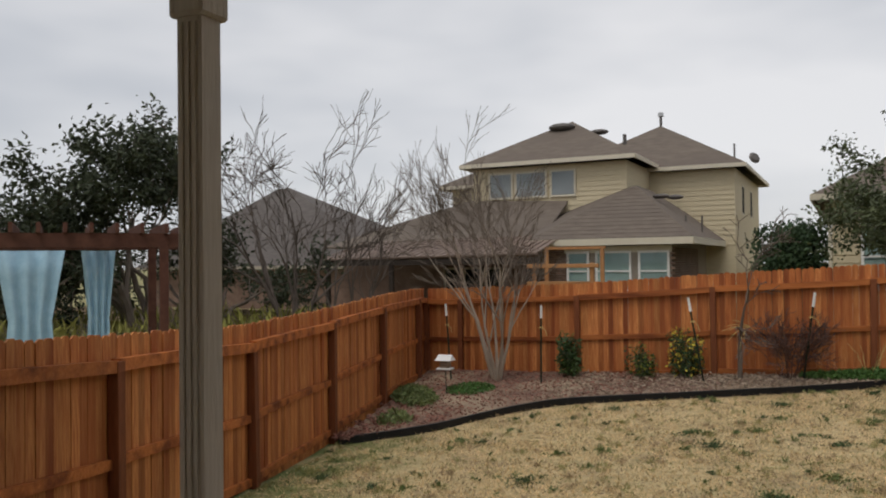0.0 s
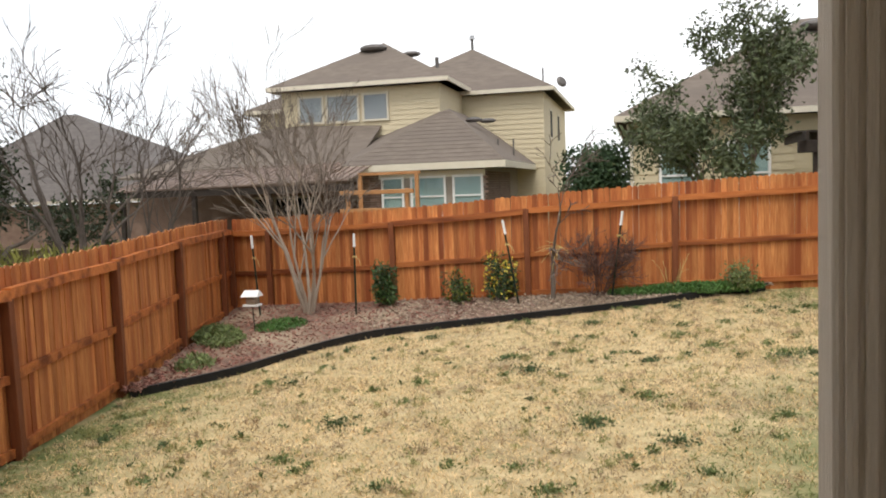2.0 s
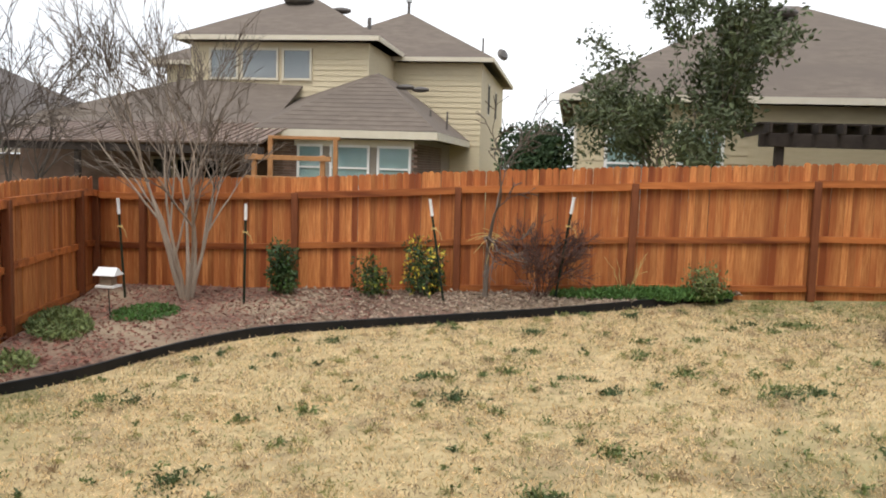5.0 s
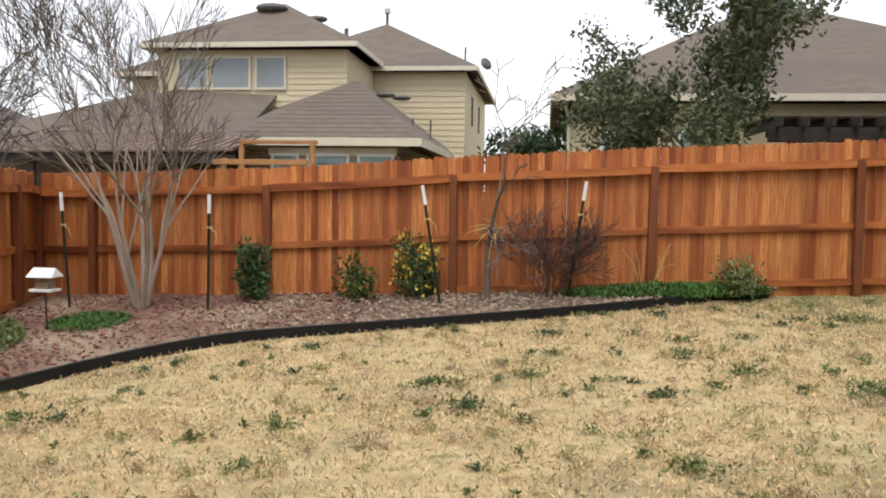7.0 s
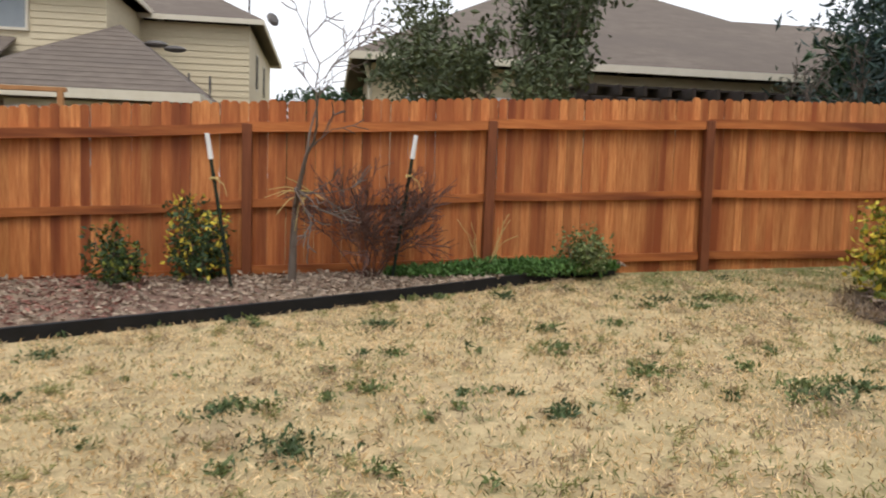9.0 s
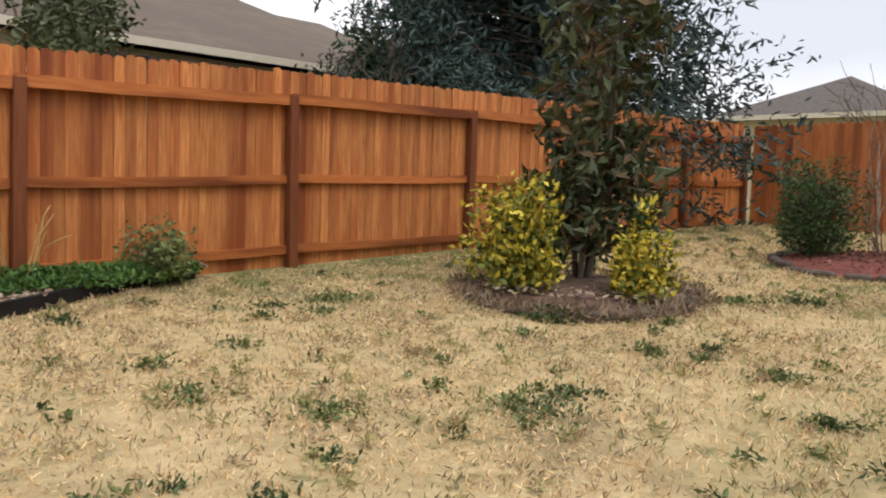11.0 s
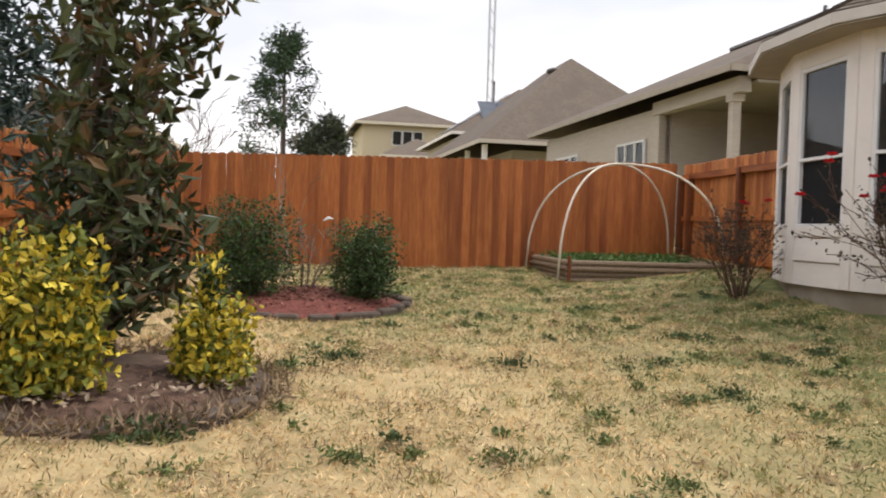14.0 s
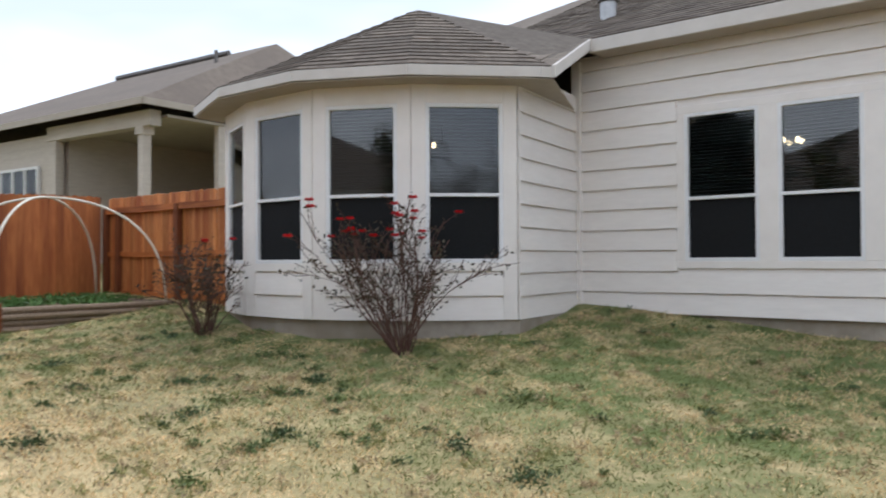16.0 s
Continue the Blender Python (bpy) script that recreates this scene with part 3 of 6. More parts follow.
def sash_window(name, parent, p0, p1, x0, z0, x1, z1, blinds=True, k=0):
    """A single-hung vinyl window in the wall p0-p1: frame, two panes, a screen over the lower one, blinds within."""
    m, L = local_frame(p0, p1)
    f = 0.045
    zm = z0 + (z1 - z0) * 0.425
    bm = bmesh.new()
    for b in ((x0, z0, x0 + f, z1), (x1 - f, z0, x1, z1), (x0 + f, z1 - f, x1 - f, z1), (x0 + f, z0, x1 - f, z0 + f), (x0 + f, zm - 0.02, x1 - f, zm + 0.02)):
        add_box(bm, b[0], -0.05, b[1], b[2], 0.028, b[3], 0.004)
    bm.transform(m)
    w = hpart(name, bm, M_VINYL, parent, "white vinyl single-hung window")
    for nm, a, b, d in (("upper_pane", zm + 0.02, z1 - f, -0.012), ("lower_pane", z0 + f, zm - 0.02, -0.03)):
        bm = box(x0 + f, d - 0.002, a, x1 - f, d + 0.002, b)
        bm.transform(m)
        pane = hpart(nm, bm, M_GLASS, w)
        pane.visible_shadow = False
    bm = box(x0 + f + 0.004, -0.02, z0 + f + 0.004, x1 - f - 0.004, -0.016, zm - 0.022)
    bm.transform(m)
    hpart("insect_screen", bm, M_SCREEN, w, "dark insect screen")
    if blinds:
        bm = bmesh.new()
        z = z0 + 0.08
        while z < z1 - f:
            add_box(bm, x0 + f + 0.01, -0.115, z, x1 - f - 0.01, -0.075, z + 0.004, 0, None)
            z += 0.042
        bm.transform(m)
        hpart("blinds", bm, M_BLIND, w, "grey horizontal blinds")
    return w


def trim_board(parent, p0, p1, x0, z0, x1, z1, out=0.03):
    m, L = local_frame(p0, p1)
    bm = box(x0, 0.001, z0, x1, out, z1, 0.004)
    bm.transform(m)
    return hpart("trim_board", bm, M_TRIM, parent)


WZ0, WZ1 = 1.62, 3.48
EAVE_BOW, EAVE = 3.70, 4.38
# main wall with three windows, seen from the lawn
MAIN0, MAIN1 = (5.25, -0.42), (10.1, -0.42)
a0 = MAIN0[0]
WIN = [(7.61 - a0, 8.53 - a0), (6.47 - a0, 7.39 - a0), (5.38 - a0, 6.25 - a0)]
Lm = 10.1 - 5.25
wall_main = hpart("wall_main", wall_panel(MAIN0, MAIN1, SLAB, EAVE + 0.05, [(a, WZ0, b, WZ1) for a, b in WIN]), M_SIDING)
lap_siding(wall_main, MAIN0, MAIN1, SLAB, EAVE, [(WIN[2][0] - 0.1, WZ0 - 0.09, WIN[0][1] + 0.1, WZ1 + 0.1)] )
for i, (a, b) in enumerate(WIN):
    sash_window("window", wall_main, MAIN0, MAIN1, a, WZ0, b, WZ1)
for x0, z0, x1, z1 in ((WIN[2][0] - 0.1, WZ0 - 0.09, WIN[0][1] + 0.1, WZ0), (WIN[2][0] - 0.1, WZ1, WIN[0][1] + 0.1, WZ1 + 0.1),
                       (WIN[2][0] - 0.1, WZ0, WIN[2][0], WZ1), (WIN[2][1], WZ0, WIN[1][0], WZ1), (WIN[1][1], WZ0, WIN[0][0], WZ1), (WIN[0][1], WZ0, WIN[0][1] + 0.1, WZ1)):
    trim_board(wall_main, MAIN0, MAIN1, x0, z0, x1, z1)
trim_board(wall_main, MAIN0, MAIN1, Lm - 0.09, SLAB, Lm - 0.03, EAVE, 0.032)
# bow window walls, run so that the outside lies to the left
R = BOW
for (p0, p1), kind in zip(list(zip(R, R[1:])), ("side", "win", "win", "win", "win", "side")):
    L = math.hypot(p1[0] - p0[0], p1[1] - p0[1])
    if kind == "side":
        w = hpart("wall_bow_side", wall_panel(p0, p1, SLAB, EAVE_BOW + 0.22, []), M_SIDING)
        lap_siding(w, p0, p1, SLAB, EAVE_BOW + 0.2, [])
        if p0[0] < 10.2:
            trim_board(w, p0, p1, L - 0.1, SLAB, L, EAVE_BOW)
        continue
    mgn = 0.165
    w = hpart("wall_bow", wall_panel(p0, p1, SLAB, EAVE_BOW + 0.04, [(mgn, WZ0, L - mgn, WZ1)]), M_SIDING)
    sash_window("window", w, p0, p1, mgn, WZ0, L - mgn, WZ1)
    for x0, z0, x1, z1 in ((0, SLAB, mgn, EAVE_BOW), (L - mgn, SLAB, L, EAVE_BOW), (mgn, WZ1, L - mgn, EAVE_BOW), (mgn, WZ0 - 0.1, L - mgn, WZ0)):
        trim_board(w, p0, p1, x0, z0, x1, z1, 0.034)
    lap_siding(w, p0, p1, SLAB, WZ0 - 0.1, [(0, 0, mgn, 5), (L - mgn, 0, L, 5)], 0.285)
# foundation
fo = [(5.25, -0.45), (10.06, -0.45), (9.76, 1.51), (10.64, 2.38), (11.73, 2.92), (12.96, 2.92), (14.02, 2.48), (14.12, -0.45), (14.6, -0.5), (14.6, -11), (0.0, -11), (0.0, -5.2), (5.25, -5.2)]
hpart("foundation", prism(fo, -0.2, SLAB), M_CONCRETE, None, "stained concrete foundation edge")
# remaining plain walls closing the house, its ceiling and rooms coloured as if unlit
hpart("wall_right", wall_panel((14.6, -11), (14.6, -0.42), SLAB, EAVE, []), M_SIDING)
hpart("wall_right_return", wall_panel((14.6, -0.42), (14.15, -0.42), SLAB, EAVE, []), M_SIDING)
hpart("wall_front", wall_panel((0, -11), (14.6, -11), SLAB, EAVE, [], -0.14), M_SIDING)
hpart("wall_patio_side", wall_panel((5.25, -0.42), (5.25, -5.2), SLAB - 0.1, EAVE, [], -0.14), M_SIDING)
hpart("wall_patio_back", wall_panel((5.25, -5.2), (0, -5.2), SLAB - 0.1, EAVE, [], -0.14), M_SIDING)
hpart("wall_patio_end", wall_panel((0, -5.2), (0, -11), SLAB - 0.1, EAVE, [], -0.14), M_SIDING)
ROOM = [(5.45, -0.6), (10.28, -0.6), (9.98, 1.5), (10.75, 2.22), (11.78, 2.74), (12.9, 2.74), (13.85, 2.35), (13.95, -0.6), (14.4, -0.7), (14.4, -10.8), (5.45, -10.8)]
# floor, ceiling and an added back wall, coloured near black for unlit rooms
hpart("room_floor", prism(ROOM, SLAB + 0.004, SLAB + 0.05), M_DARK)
tagged(part("ceiling", prism(ROOM, EAVE_BOW - 0.1, EAVE_BOW - 0.04), M_DARK), "ceiling coloured near black to read as an unlit room", "ceiling", kind="structure")
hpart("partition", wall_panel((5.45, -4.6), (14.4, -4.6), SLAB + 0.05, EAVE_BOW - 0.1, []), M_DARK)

# roof: bow hip and main slope, with courses of shingles
apex = (11.5, 1.3, 5.0)


def offset_poly(poly, d):
    out = []
    n = len(poly)
    for i in range(n):
        p, a, b = Vector(poly[i]), Vector(poly[max(i - 1, 0)]), Vector(poly[min(i + 1, n - 1)])
        e0 = (p - a).normalized() if i > 0 else (b - p).normalized()
        e1 = (b - p).normalized() if i < n - 1 else e0
        n0, n1 = Vector((-e0.y, e0.x)), Vector((-e1.y, e1.x))
        bis = (n0 + n1).normalized()
        out.append(tuple(p + bis * d / max(bis.dot(n0), 0.5)))
    return out


eave_line = offset_poly(BOW, 0.4)
eave_line[0] = (9.25, 1.55)
eave_line[-1] = (14.55, 0.9)


def shingled(name, corners, rows, parent, material=M_SHINGLE, seed=0, tab=0.3):
    """A roof face (eave left, eave right, ridge right, ridge left) as overlapping courses of tabs."""
    rng = np.random.default_rng(seed)
    a, b, c, d = [Vector(p) for p in corners]
    nrm = (b - a).cross(d - a).normalized() if (d - a).length > 1e-4 else (b - a).cross(c - a).normalized()
    if nrm.z < 0:
        nrm = -nrm
    verts, faces = [], []

    def quad(p):
        k = len(verts)
        verts.extend(p)
        faces.append((k, k + 1, k + 2, k + 3))

    for r in range(rows):
        s0, s1 = r / rows, min((r + 1.15) / rows, 1)
        l0, r0, l1, r1 = a.lerp(d, s0), b.lerp(c, s0), a.lerp(d, s1), b.lerp(c, s1)
        n = max(1, int((r0 - l0).length / tab))
        cuts = sorted([0, 1] + [min(max((i + rng.uniform(-0.3, 0.3) + 0.5 * (r % 2)) / n, 0.01), 0.99) for i in range(1, n)])
        for u, v in zip(cuts, cuts[1:]):
            h = 0.014 + rng.uniform(0, 0.007)
            w = rng.uniform(-0.012, 0.004) / max((l1 - l0).length, 0.05)
            q0, q1 = l0.lerp(r0, u) + (l1 - l0) * w + nrm * h, l0.lerp(r0, v) + (l1 - l0) * w + nrm * h
            t1, t0 = l1.lerp(r1, v) + nrm * 0.002, l1.lerp(r1, u) + nrm * 0.002
            quad((q0, q1, t1, t0))
            quad((q0 - nrm * h, q1 - nrm * h, q1, q0))
    bm = bmesh.new()
    vs = [bm.verts.new(v) for v in verts]
    for f in faces:
        bm.faces.new([vs[i] for i in f])
    ob = hpart(name, bm, material, parent)
    ob["kind"] = "stuff"
    return ob


ZE = EAVE_BOW + 0.14
bow_faces = []
for p, q in zip(eave_line, eave_line[1:]):
    bow_faces.append([(p[0], p[1], ZE), (q[0], q[1], ZE), apex])
bow_faces.append([(9.64, 0.03, 4.54), (9.25, 1.55, ZE), apex, (11.5, -1.2, 5.02)])
bow_faces.append([(11.5, -1.2, 5.02), apex, (14.55, 0.9, ZE), (14.6, 0.1, 4.5)])
roof_bow = hpart("roof_bow", solid(bow_faces, 0.05), M_SHINGLE, None, "hipped shingle roof of the bow window")
for i, (p, q) in enumerate(zip(eave_line, eave_line[1:])):
    shingled("shingle_courses", ((p[0], p[1], ZE), (q[0], q[1], ZE), apex, apex), 17, roof_bow, seed=i)
    m, L = local_frame(p, q)
    bm = box(0, -0.02, EAVE_BOW + 0.015, L, 0.02, ZE - 0.005, 0.003)
    bm.transform(m)
    hpart("fascia", bm, M_FASCIA, roof_bow, "greige painted fascia board")
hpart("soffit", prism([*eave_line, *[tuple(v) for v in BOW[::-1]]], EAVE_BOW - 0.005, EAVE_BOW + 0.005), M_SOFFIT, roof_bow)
# main roof over the windows and the patio
YE = 0.03
main_faces = [[(-0.4, YE, EAVE + 0.16), (9.64, YE, EAVE + 0.16), (9.64, -5.4, EAVE + 2.9), (2.0, -5.4, EAVE + 2.9)],
              [(9.64, YE, EAVE + 0.16), (15.0, YE, EAVE + 0.16), (11.0, -5.4, EAVE + 2.9), (9.64, -5.4, EAVE + 2.9)],
              [(15.0, YE, EAVE + 0.16), (15.0, -11.4, EAVE + 0.16), (11.0, -5.4, EAVE + 2.9)],
              [(15.0, -11.4, EAVE + 0.16), (-0.4, -11.4, EAVE + 0.16), (2.0, -5.4, EAVE + 2.9), (11.0, -5.4, EAVE + 2.9)],
              [(-0.4, -11.4, EAVE + 0.16), (-0.4, YE, EAVE + 0.16), (2.0, -5.4, EAVE + 2.9)]]
shingled("shingle_courses", ((9.64, 0.03, 4.54), (9.25, 1.55, ZE), apex, (11.5, -1.2, 5.02)), 12, roof_bow, seed=20)
roof_main = hpart("roof_main", solid(main_faces, 0.05), M_SHINGLE, None, "weathered brown shingle roof")
shingled("shingle_courses", ((4.0, YE, EAVE + 0.16), (12.5, YE, EAVE + 0.16), (11.0, -5.4, EAVE + 2.9), (4.0, -5.4, EAVE + 2.9)), 40, roof_main, seed=40)
hpart("fascia", box(-0.4, YE - 0.02, EAVE - 0.02, 9.64, YE + 0.02, EAVE + 0.15, 0.003), M_FASCIA, roof_main, "greige painted fascia board")
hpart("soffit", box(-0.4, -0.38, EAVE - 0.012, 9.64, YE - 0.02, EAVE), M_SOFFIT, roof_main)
# raking board where the bow roof meets the main eave
bm = solid([[(9.66, YE, EAVE + 0.165), (9.6, YE, EAVE + 0.165), (9.2, 1.58, EAVE_BOW + 0.15), (9.27, 1.58, EAVE_BOW + 0.15)]], 0.14)
hpart("rake_board", bm, M_FASCIA, roof_main, "greige raking fascia board")
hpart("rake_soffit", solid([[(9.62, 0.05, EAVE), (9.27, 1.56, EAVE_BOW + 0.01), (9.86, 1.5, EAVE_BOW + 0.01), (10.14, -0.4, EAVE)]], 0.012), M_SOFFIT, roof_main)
# flue on the roof
bm = tube([(10.05, -1.3, EAVE + 0.75), (10.05, -1.3, EAVE + 1.05)], [0.12, 0.12], 12)
fl = hpart("flue_pipe", bm, M_GALV, roof_main, "galvanised flue pipe")
hpart("flue_cap", tube([(10.05, -1.3, EAVE + 1.06), (10.05, -1.3, EAVE + 1.10), (10.05, -1.3, EAVE + 1.16)], [0.16, 0.15, 0.05], 12), M_VENT, fl)

# pendant lamps within
for x, y, n, label in ((7.86, -2.5, 5, "brass chandelier with warm bulbs in the dark room"), (11.75, 0.5, 1, "small glowing pendant lamp behind the bow window")):
    z = 3.22
    lamp = thing("pendant_lamp", x, y, z, label, "lamp", "lamps in the house")
    part("stem", tube([(0, 0, 0.1), (0, 0, EAVE_BOW - 0.1 - z)], [0.008, 0.008], 6), M_VENT, lamp)
    for k in range(n):
        ang = 2 * math.pi * k / n
        cx, cy = 0.16 * math.cos(ang), 0.16 * math.sin(ang)
        part("arm", tube([(0, 0, 0.1), (cx * 0.6, cy * 0.6, 0.02), (cx, cy, 0.05)], [0.007] * 3, 5), M_VENT, lamp)
        bm = bmesh.new()
        bmesh.ops.create_icosphere(bm, subdivisions=2, radius=0.035)
        bm.transform(Matrix.Translation((cx, cy, 0.09)) @ Matrix.Diagonal((1, 1, 1.3, 1)))
        part("bulb", bm, M_BULB, lamp, "glowing bulb", True)

# ---- covered patio ----
tagged(part("patio", prism([(0.2, -5.18), (5.22, -5.18), (5.22, 0.4), (0.2, 0.4)], -0.2, 0.85), M_PAVE), "plain concrete patio slab under the roof", "patio", kind="structure")
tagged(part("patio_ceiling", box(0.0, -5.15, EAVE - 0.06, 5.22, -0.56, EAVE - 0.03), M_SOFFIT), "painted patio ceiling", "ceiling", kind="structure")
for x in (2.76, 5.03):
    pil = thing("pillar", x, -0.42, 0.85, "square taupe timber patio pillar with a stepped cap", "pillar", "patio pillars", "structure")
    part("shaft", box(-0.057, -0.057, 0, 0.057, 0.057, 2.43, 0.008), M_PILLAR, pil)
    for s in (-0.03, 0.0, 0.03):
        part("flute", box(s - 0.01, -0.063, 0.2, s + 0.01, -0.0575, 2.4, 0.002), M_PILLAR, pil)
    part("capital", box(-0.078, -0.078, 2.42, 0.078, 0.078, 2.58, 0.012), M_PILLAR, pil)
    part("neck", box(-0.066, -0.066, 2.58, 0.066, 0.066, 2.80, 0.008), M_PILLAR, pil)
    part("base", box(-0.08, -0.08, 0, 0.08, 0.08, 0.14, 0.012), M_PILLAR, pil)
tagged(part("patio_beam", box(0, -0.54, 3.64, 5.24, -0.3, EAVE - 0.015, 0.01), M_PILLAR), "taupe timber beam over the patio pillars", "beam", kind="structure")
hpart("corner_board", box(10.0, -0.42, SLAB - 0.02, 10.13, -0.35, EAVE - 0.01, 0.004), M_TRIM)
# ---- planting bed along the back fence ----
EDGE = [(-1.3, 6.72), (-0.9, 7.2), (-0.4, 7.9), (-0.09, 8.62), (0.27, 9.3), (0.8, 9.92), (1.5, 10.25), (2.45, 10.6), (3.43, 10.95), (4.25, 11.25), (4.95, 11.55), (5.65, 11.88), (6.35, 12.2), (6.85, 12.33)]


def smooth_line(pts, k=4):
    out = []
    n = len(pts)
    for i in range(n - 1):
        p0, p1, p2, p3 = (np.array(pts[j]) for j in (max(i - 1, 0), i, i + 1, min(i + 2, n - 1)))
        for q in range(k):
            t = q / k
            out.append(0.5 * (2 * p1 + (p2 - p0) * t + (2 * p0 - 5 * p1 + 4 * p2 - p3) * t * t + (3 * p1 - p0 - 3 * p2 + p3) * t ** 3))
    return out + [np.array(pts[-1])]


edge = smooth_line(EDGE)


def fence_side(p):
    """The foot of the fences behind a point of the edging."""
    x, y = p
    if x < 0.2:
        t = min(max((x + 1.3) / 1.5, 0), 1)
        return np.array((-1.4 - 1.32 * t, 6.78 + 5.55 * t)) if t < 1 else np.array((x, 12.36))
    return np.array((-2.6 + (x - 0.2) * (7.0 + 2.6) / 6.8, 12.36))


def bed_z(x, y):
    return ground_z(x, y) + 0.09


def mulch_bed():
    verts, faces = [], []
    n = 14
    for p in edge:
        q = fence_side(p)
        for j in range(n + 1):
            x, y = p + (q - p) * j / n
            verts.append((x, y, bed_z(x, y) - 0.05 * (1 - min(1, j / 2)) + 0.03 * noise.noise(Vector((x * 3, y * 3, 0)))))
    for i in range(len(edge) - 1):
        for j in range(n):
            a = i * (n + 1) + j
            faces.append((a, a + n + 1, a + n + 2, a + 1))
    return tagged(mesh_object("mulch_bed", verts, faces, M_MULCH, smooth=True), "long mulched planting bed with leaf litter along the fences", "bed", kind="structure")


mulch_bed()
bm = bmesh.new()
rings = []
for p, a, b in zip(edge, [edge[0]] + edge[:-1], edge[1:] + [edge[-1]]):
    d = (b - a) / np.linalg.norm(b - a)
    nx, ny = -d[1], d[0]
    z = ground_z(*p)
    rings.append([bm.verts.new((p[0] + nx * o, p[1] + ny * o, z + h)) for o, h in ((-0.014, -0.06), (0.014, -0.06), (0.014, 0.105), (0.004, 0.12), (-0.014, 0.112))])
for r0, r1 in zip(rings, rings[1:]):
    for k in range(5):
        bm.faces.new((r0[k], r0[(k + 1) % 5], r1[(k + 1) % 5], r1[k]))
bm.faces.new(rings[0])
bm.faces.new(rings[-1][::-1])
bmesh.ops.recalc_face_normals(bm, faces=bm.faces)
tagged(part("lawn_edging", bm, M_BLACK), "low black plastic edging strip curving round the planting bed", "edging", kind="structure")


def scatter_in_bed(rng, n, lo=0.04, hi=0.98, x0=-9, x1=9):
    pts = []
    while len(pts) < n:
        i = rng.integers(0, len(edge))
        p = edge[i]
        q = fence_side(p)
        x, y = p + (q - p) * rng.uniform(lo, hi)
        x += rng.normal() * 0.06
        if x0 < x < x1:
            pts.append((x, y, bed_z(x, y) + 0.02))
    return np.array(pts)


def litter(name, label, pts, size, material, seed, category="leaf litter", aspect=0.5, up=0.0, flat=0.25):
    rng = np.random.default_rng(seed)
    d = rng.normal(size=(len(pts), 3))
    d[:, 2] *= flat
    v, f = leaf_mesh(pts, size, rng, up, aspect, d * 3)
    return tagged(mesh_object(name, v.tolist(), f.tolist(), material), label, category, kind="stuff")


rg = np.random.default_rng(11)
litter("wood_chips", "loose reddish wood chips on the planting bed", scatter_in_bed(rg, 5200, x0=-2.6, x1=2.0), 0.06, M_CHIP, 12, "wood chips", 0.4)
litter("leaf_litter", "dry tan leaves scattered over the planting bed", scatter_in_bed(rg, 5200, x0=0.4), 0.06, M_LEAFLIT, 13)


def ground_cover(name, label, cx, cy, rx, ry, n, height, material, seed, size=0.05, tilt=0.0, zf=ground_z):
    rng = np.random.default_rng(seed)
    a, r = rng.uniform(0, 2 * math.pi, n), np.sqrt(rng.uniform(0, 1, n))
    x, y = cx + rx * r * np.cos(a) + tilt * ry * r * np.sin(a), cy + ry * r * np.sin(a)
    z = np.array([zf(i, j) for i, j in zip(x, y)]) + height * rng.uniform(0, 1, n) * (1 - 0.6 * r)
    v, f = leaf_mesh(np.stack([x, y, z], 1), size, rng, 0.7, 0.5)
    return tagged(mesh_object(name, v.tolist(), f.tolist(), material), label, "weeds", kind="stuff")


ground_cover("green_weeds", "patch of fresh green weeds at the end of the bed", 5.55, 12.12, 1.25, 0.26, 5200, 0.16, L_GREEN, 21, 0.06, 0.9, bed_z)
ground_cover("green_weeds", "patch of low green weeds in the corner bed", -1.75, 9.75, 0.45, 0.75, 2200, 0.18, L_WEED, 22, 0.06, -0.6, bed_z)
ground_cover("green_weeds", "patch of low green weeds in the corner bed", -1.0, 10.5, 0.42, 0.45, 1500, 0.12, L_GREEN, 23, 0.05, 0, bed_z)
ground_cover("green_weeds", "straggly weed clump beside the edging", -1.1, 7.9, 0.25, 0.3, 350, 0.2, L_WEED, 24, 0.07, 0, bed_z)


# steel posts with white tops
def steel_post(x, y, top, lx=0.0, ly=0.0, band=0.42, tie=True):
    z = bed_z(x, y)
    h = top - z
    ob = thing("steel_post", x, y, z - 0.02, "dark green steel post with a white top" + (" and a yellow tie" if tie else ""), "post", "steel posts in the bed")
    def at(s):
        return (lx * s, ly * s, h * s)
    part("shaft", tube([at(0), at(0.84)], [0.018, 0.018], 5), M_TPOST, ob)
    part("white_top", tube([at(0.84), at(1.0)], [0.024, 0.022], 6), M_WHITE, ob, "white painted top")
    if tie:
        c = Vector(at(0.72))
        ring = [tuple(c + Vector((0.03 * math.cos(a), 0.03 * math.sin(a), 0.012 * math.sin(3 * a)))) for a in np.linspace(0, 2 * math.pi, 11)]
        bm = tube(ring, [0.010] * 11, 5)
        add_tube(bm, [tuple(c + Vector((0.02, -0.02, 0))), tuple(c + Vector((0.09, -0.03, -0.05))), tuple(c + Vector((0.12, -0.03, -0.16)))], [0.007, 0.006, 0.004], 4)
        part("tie", bm, M_TIE, ob, "frayed yellow tie")
    return ob


steel_post(-1.85, 11.5, 1.62, -0.1, 0.0)
steel_post(0.04, 11.3, 1.62, 0.02, 0.0)
steel_post(2.84, 11.55, 1.77, -0.24, 0.0)
steel_post(4.36, 11.95, 1.85, 0.2, 0.0)

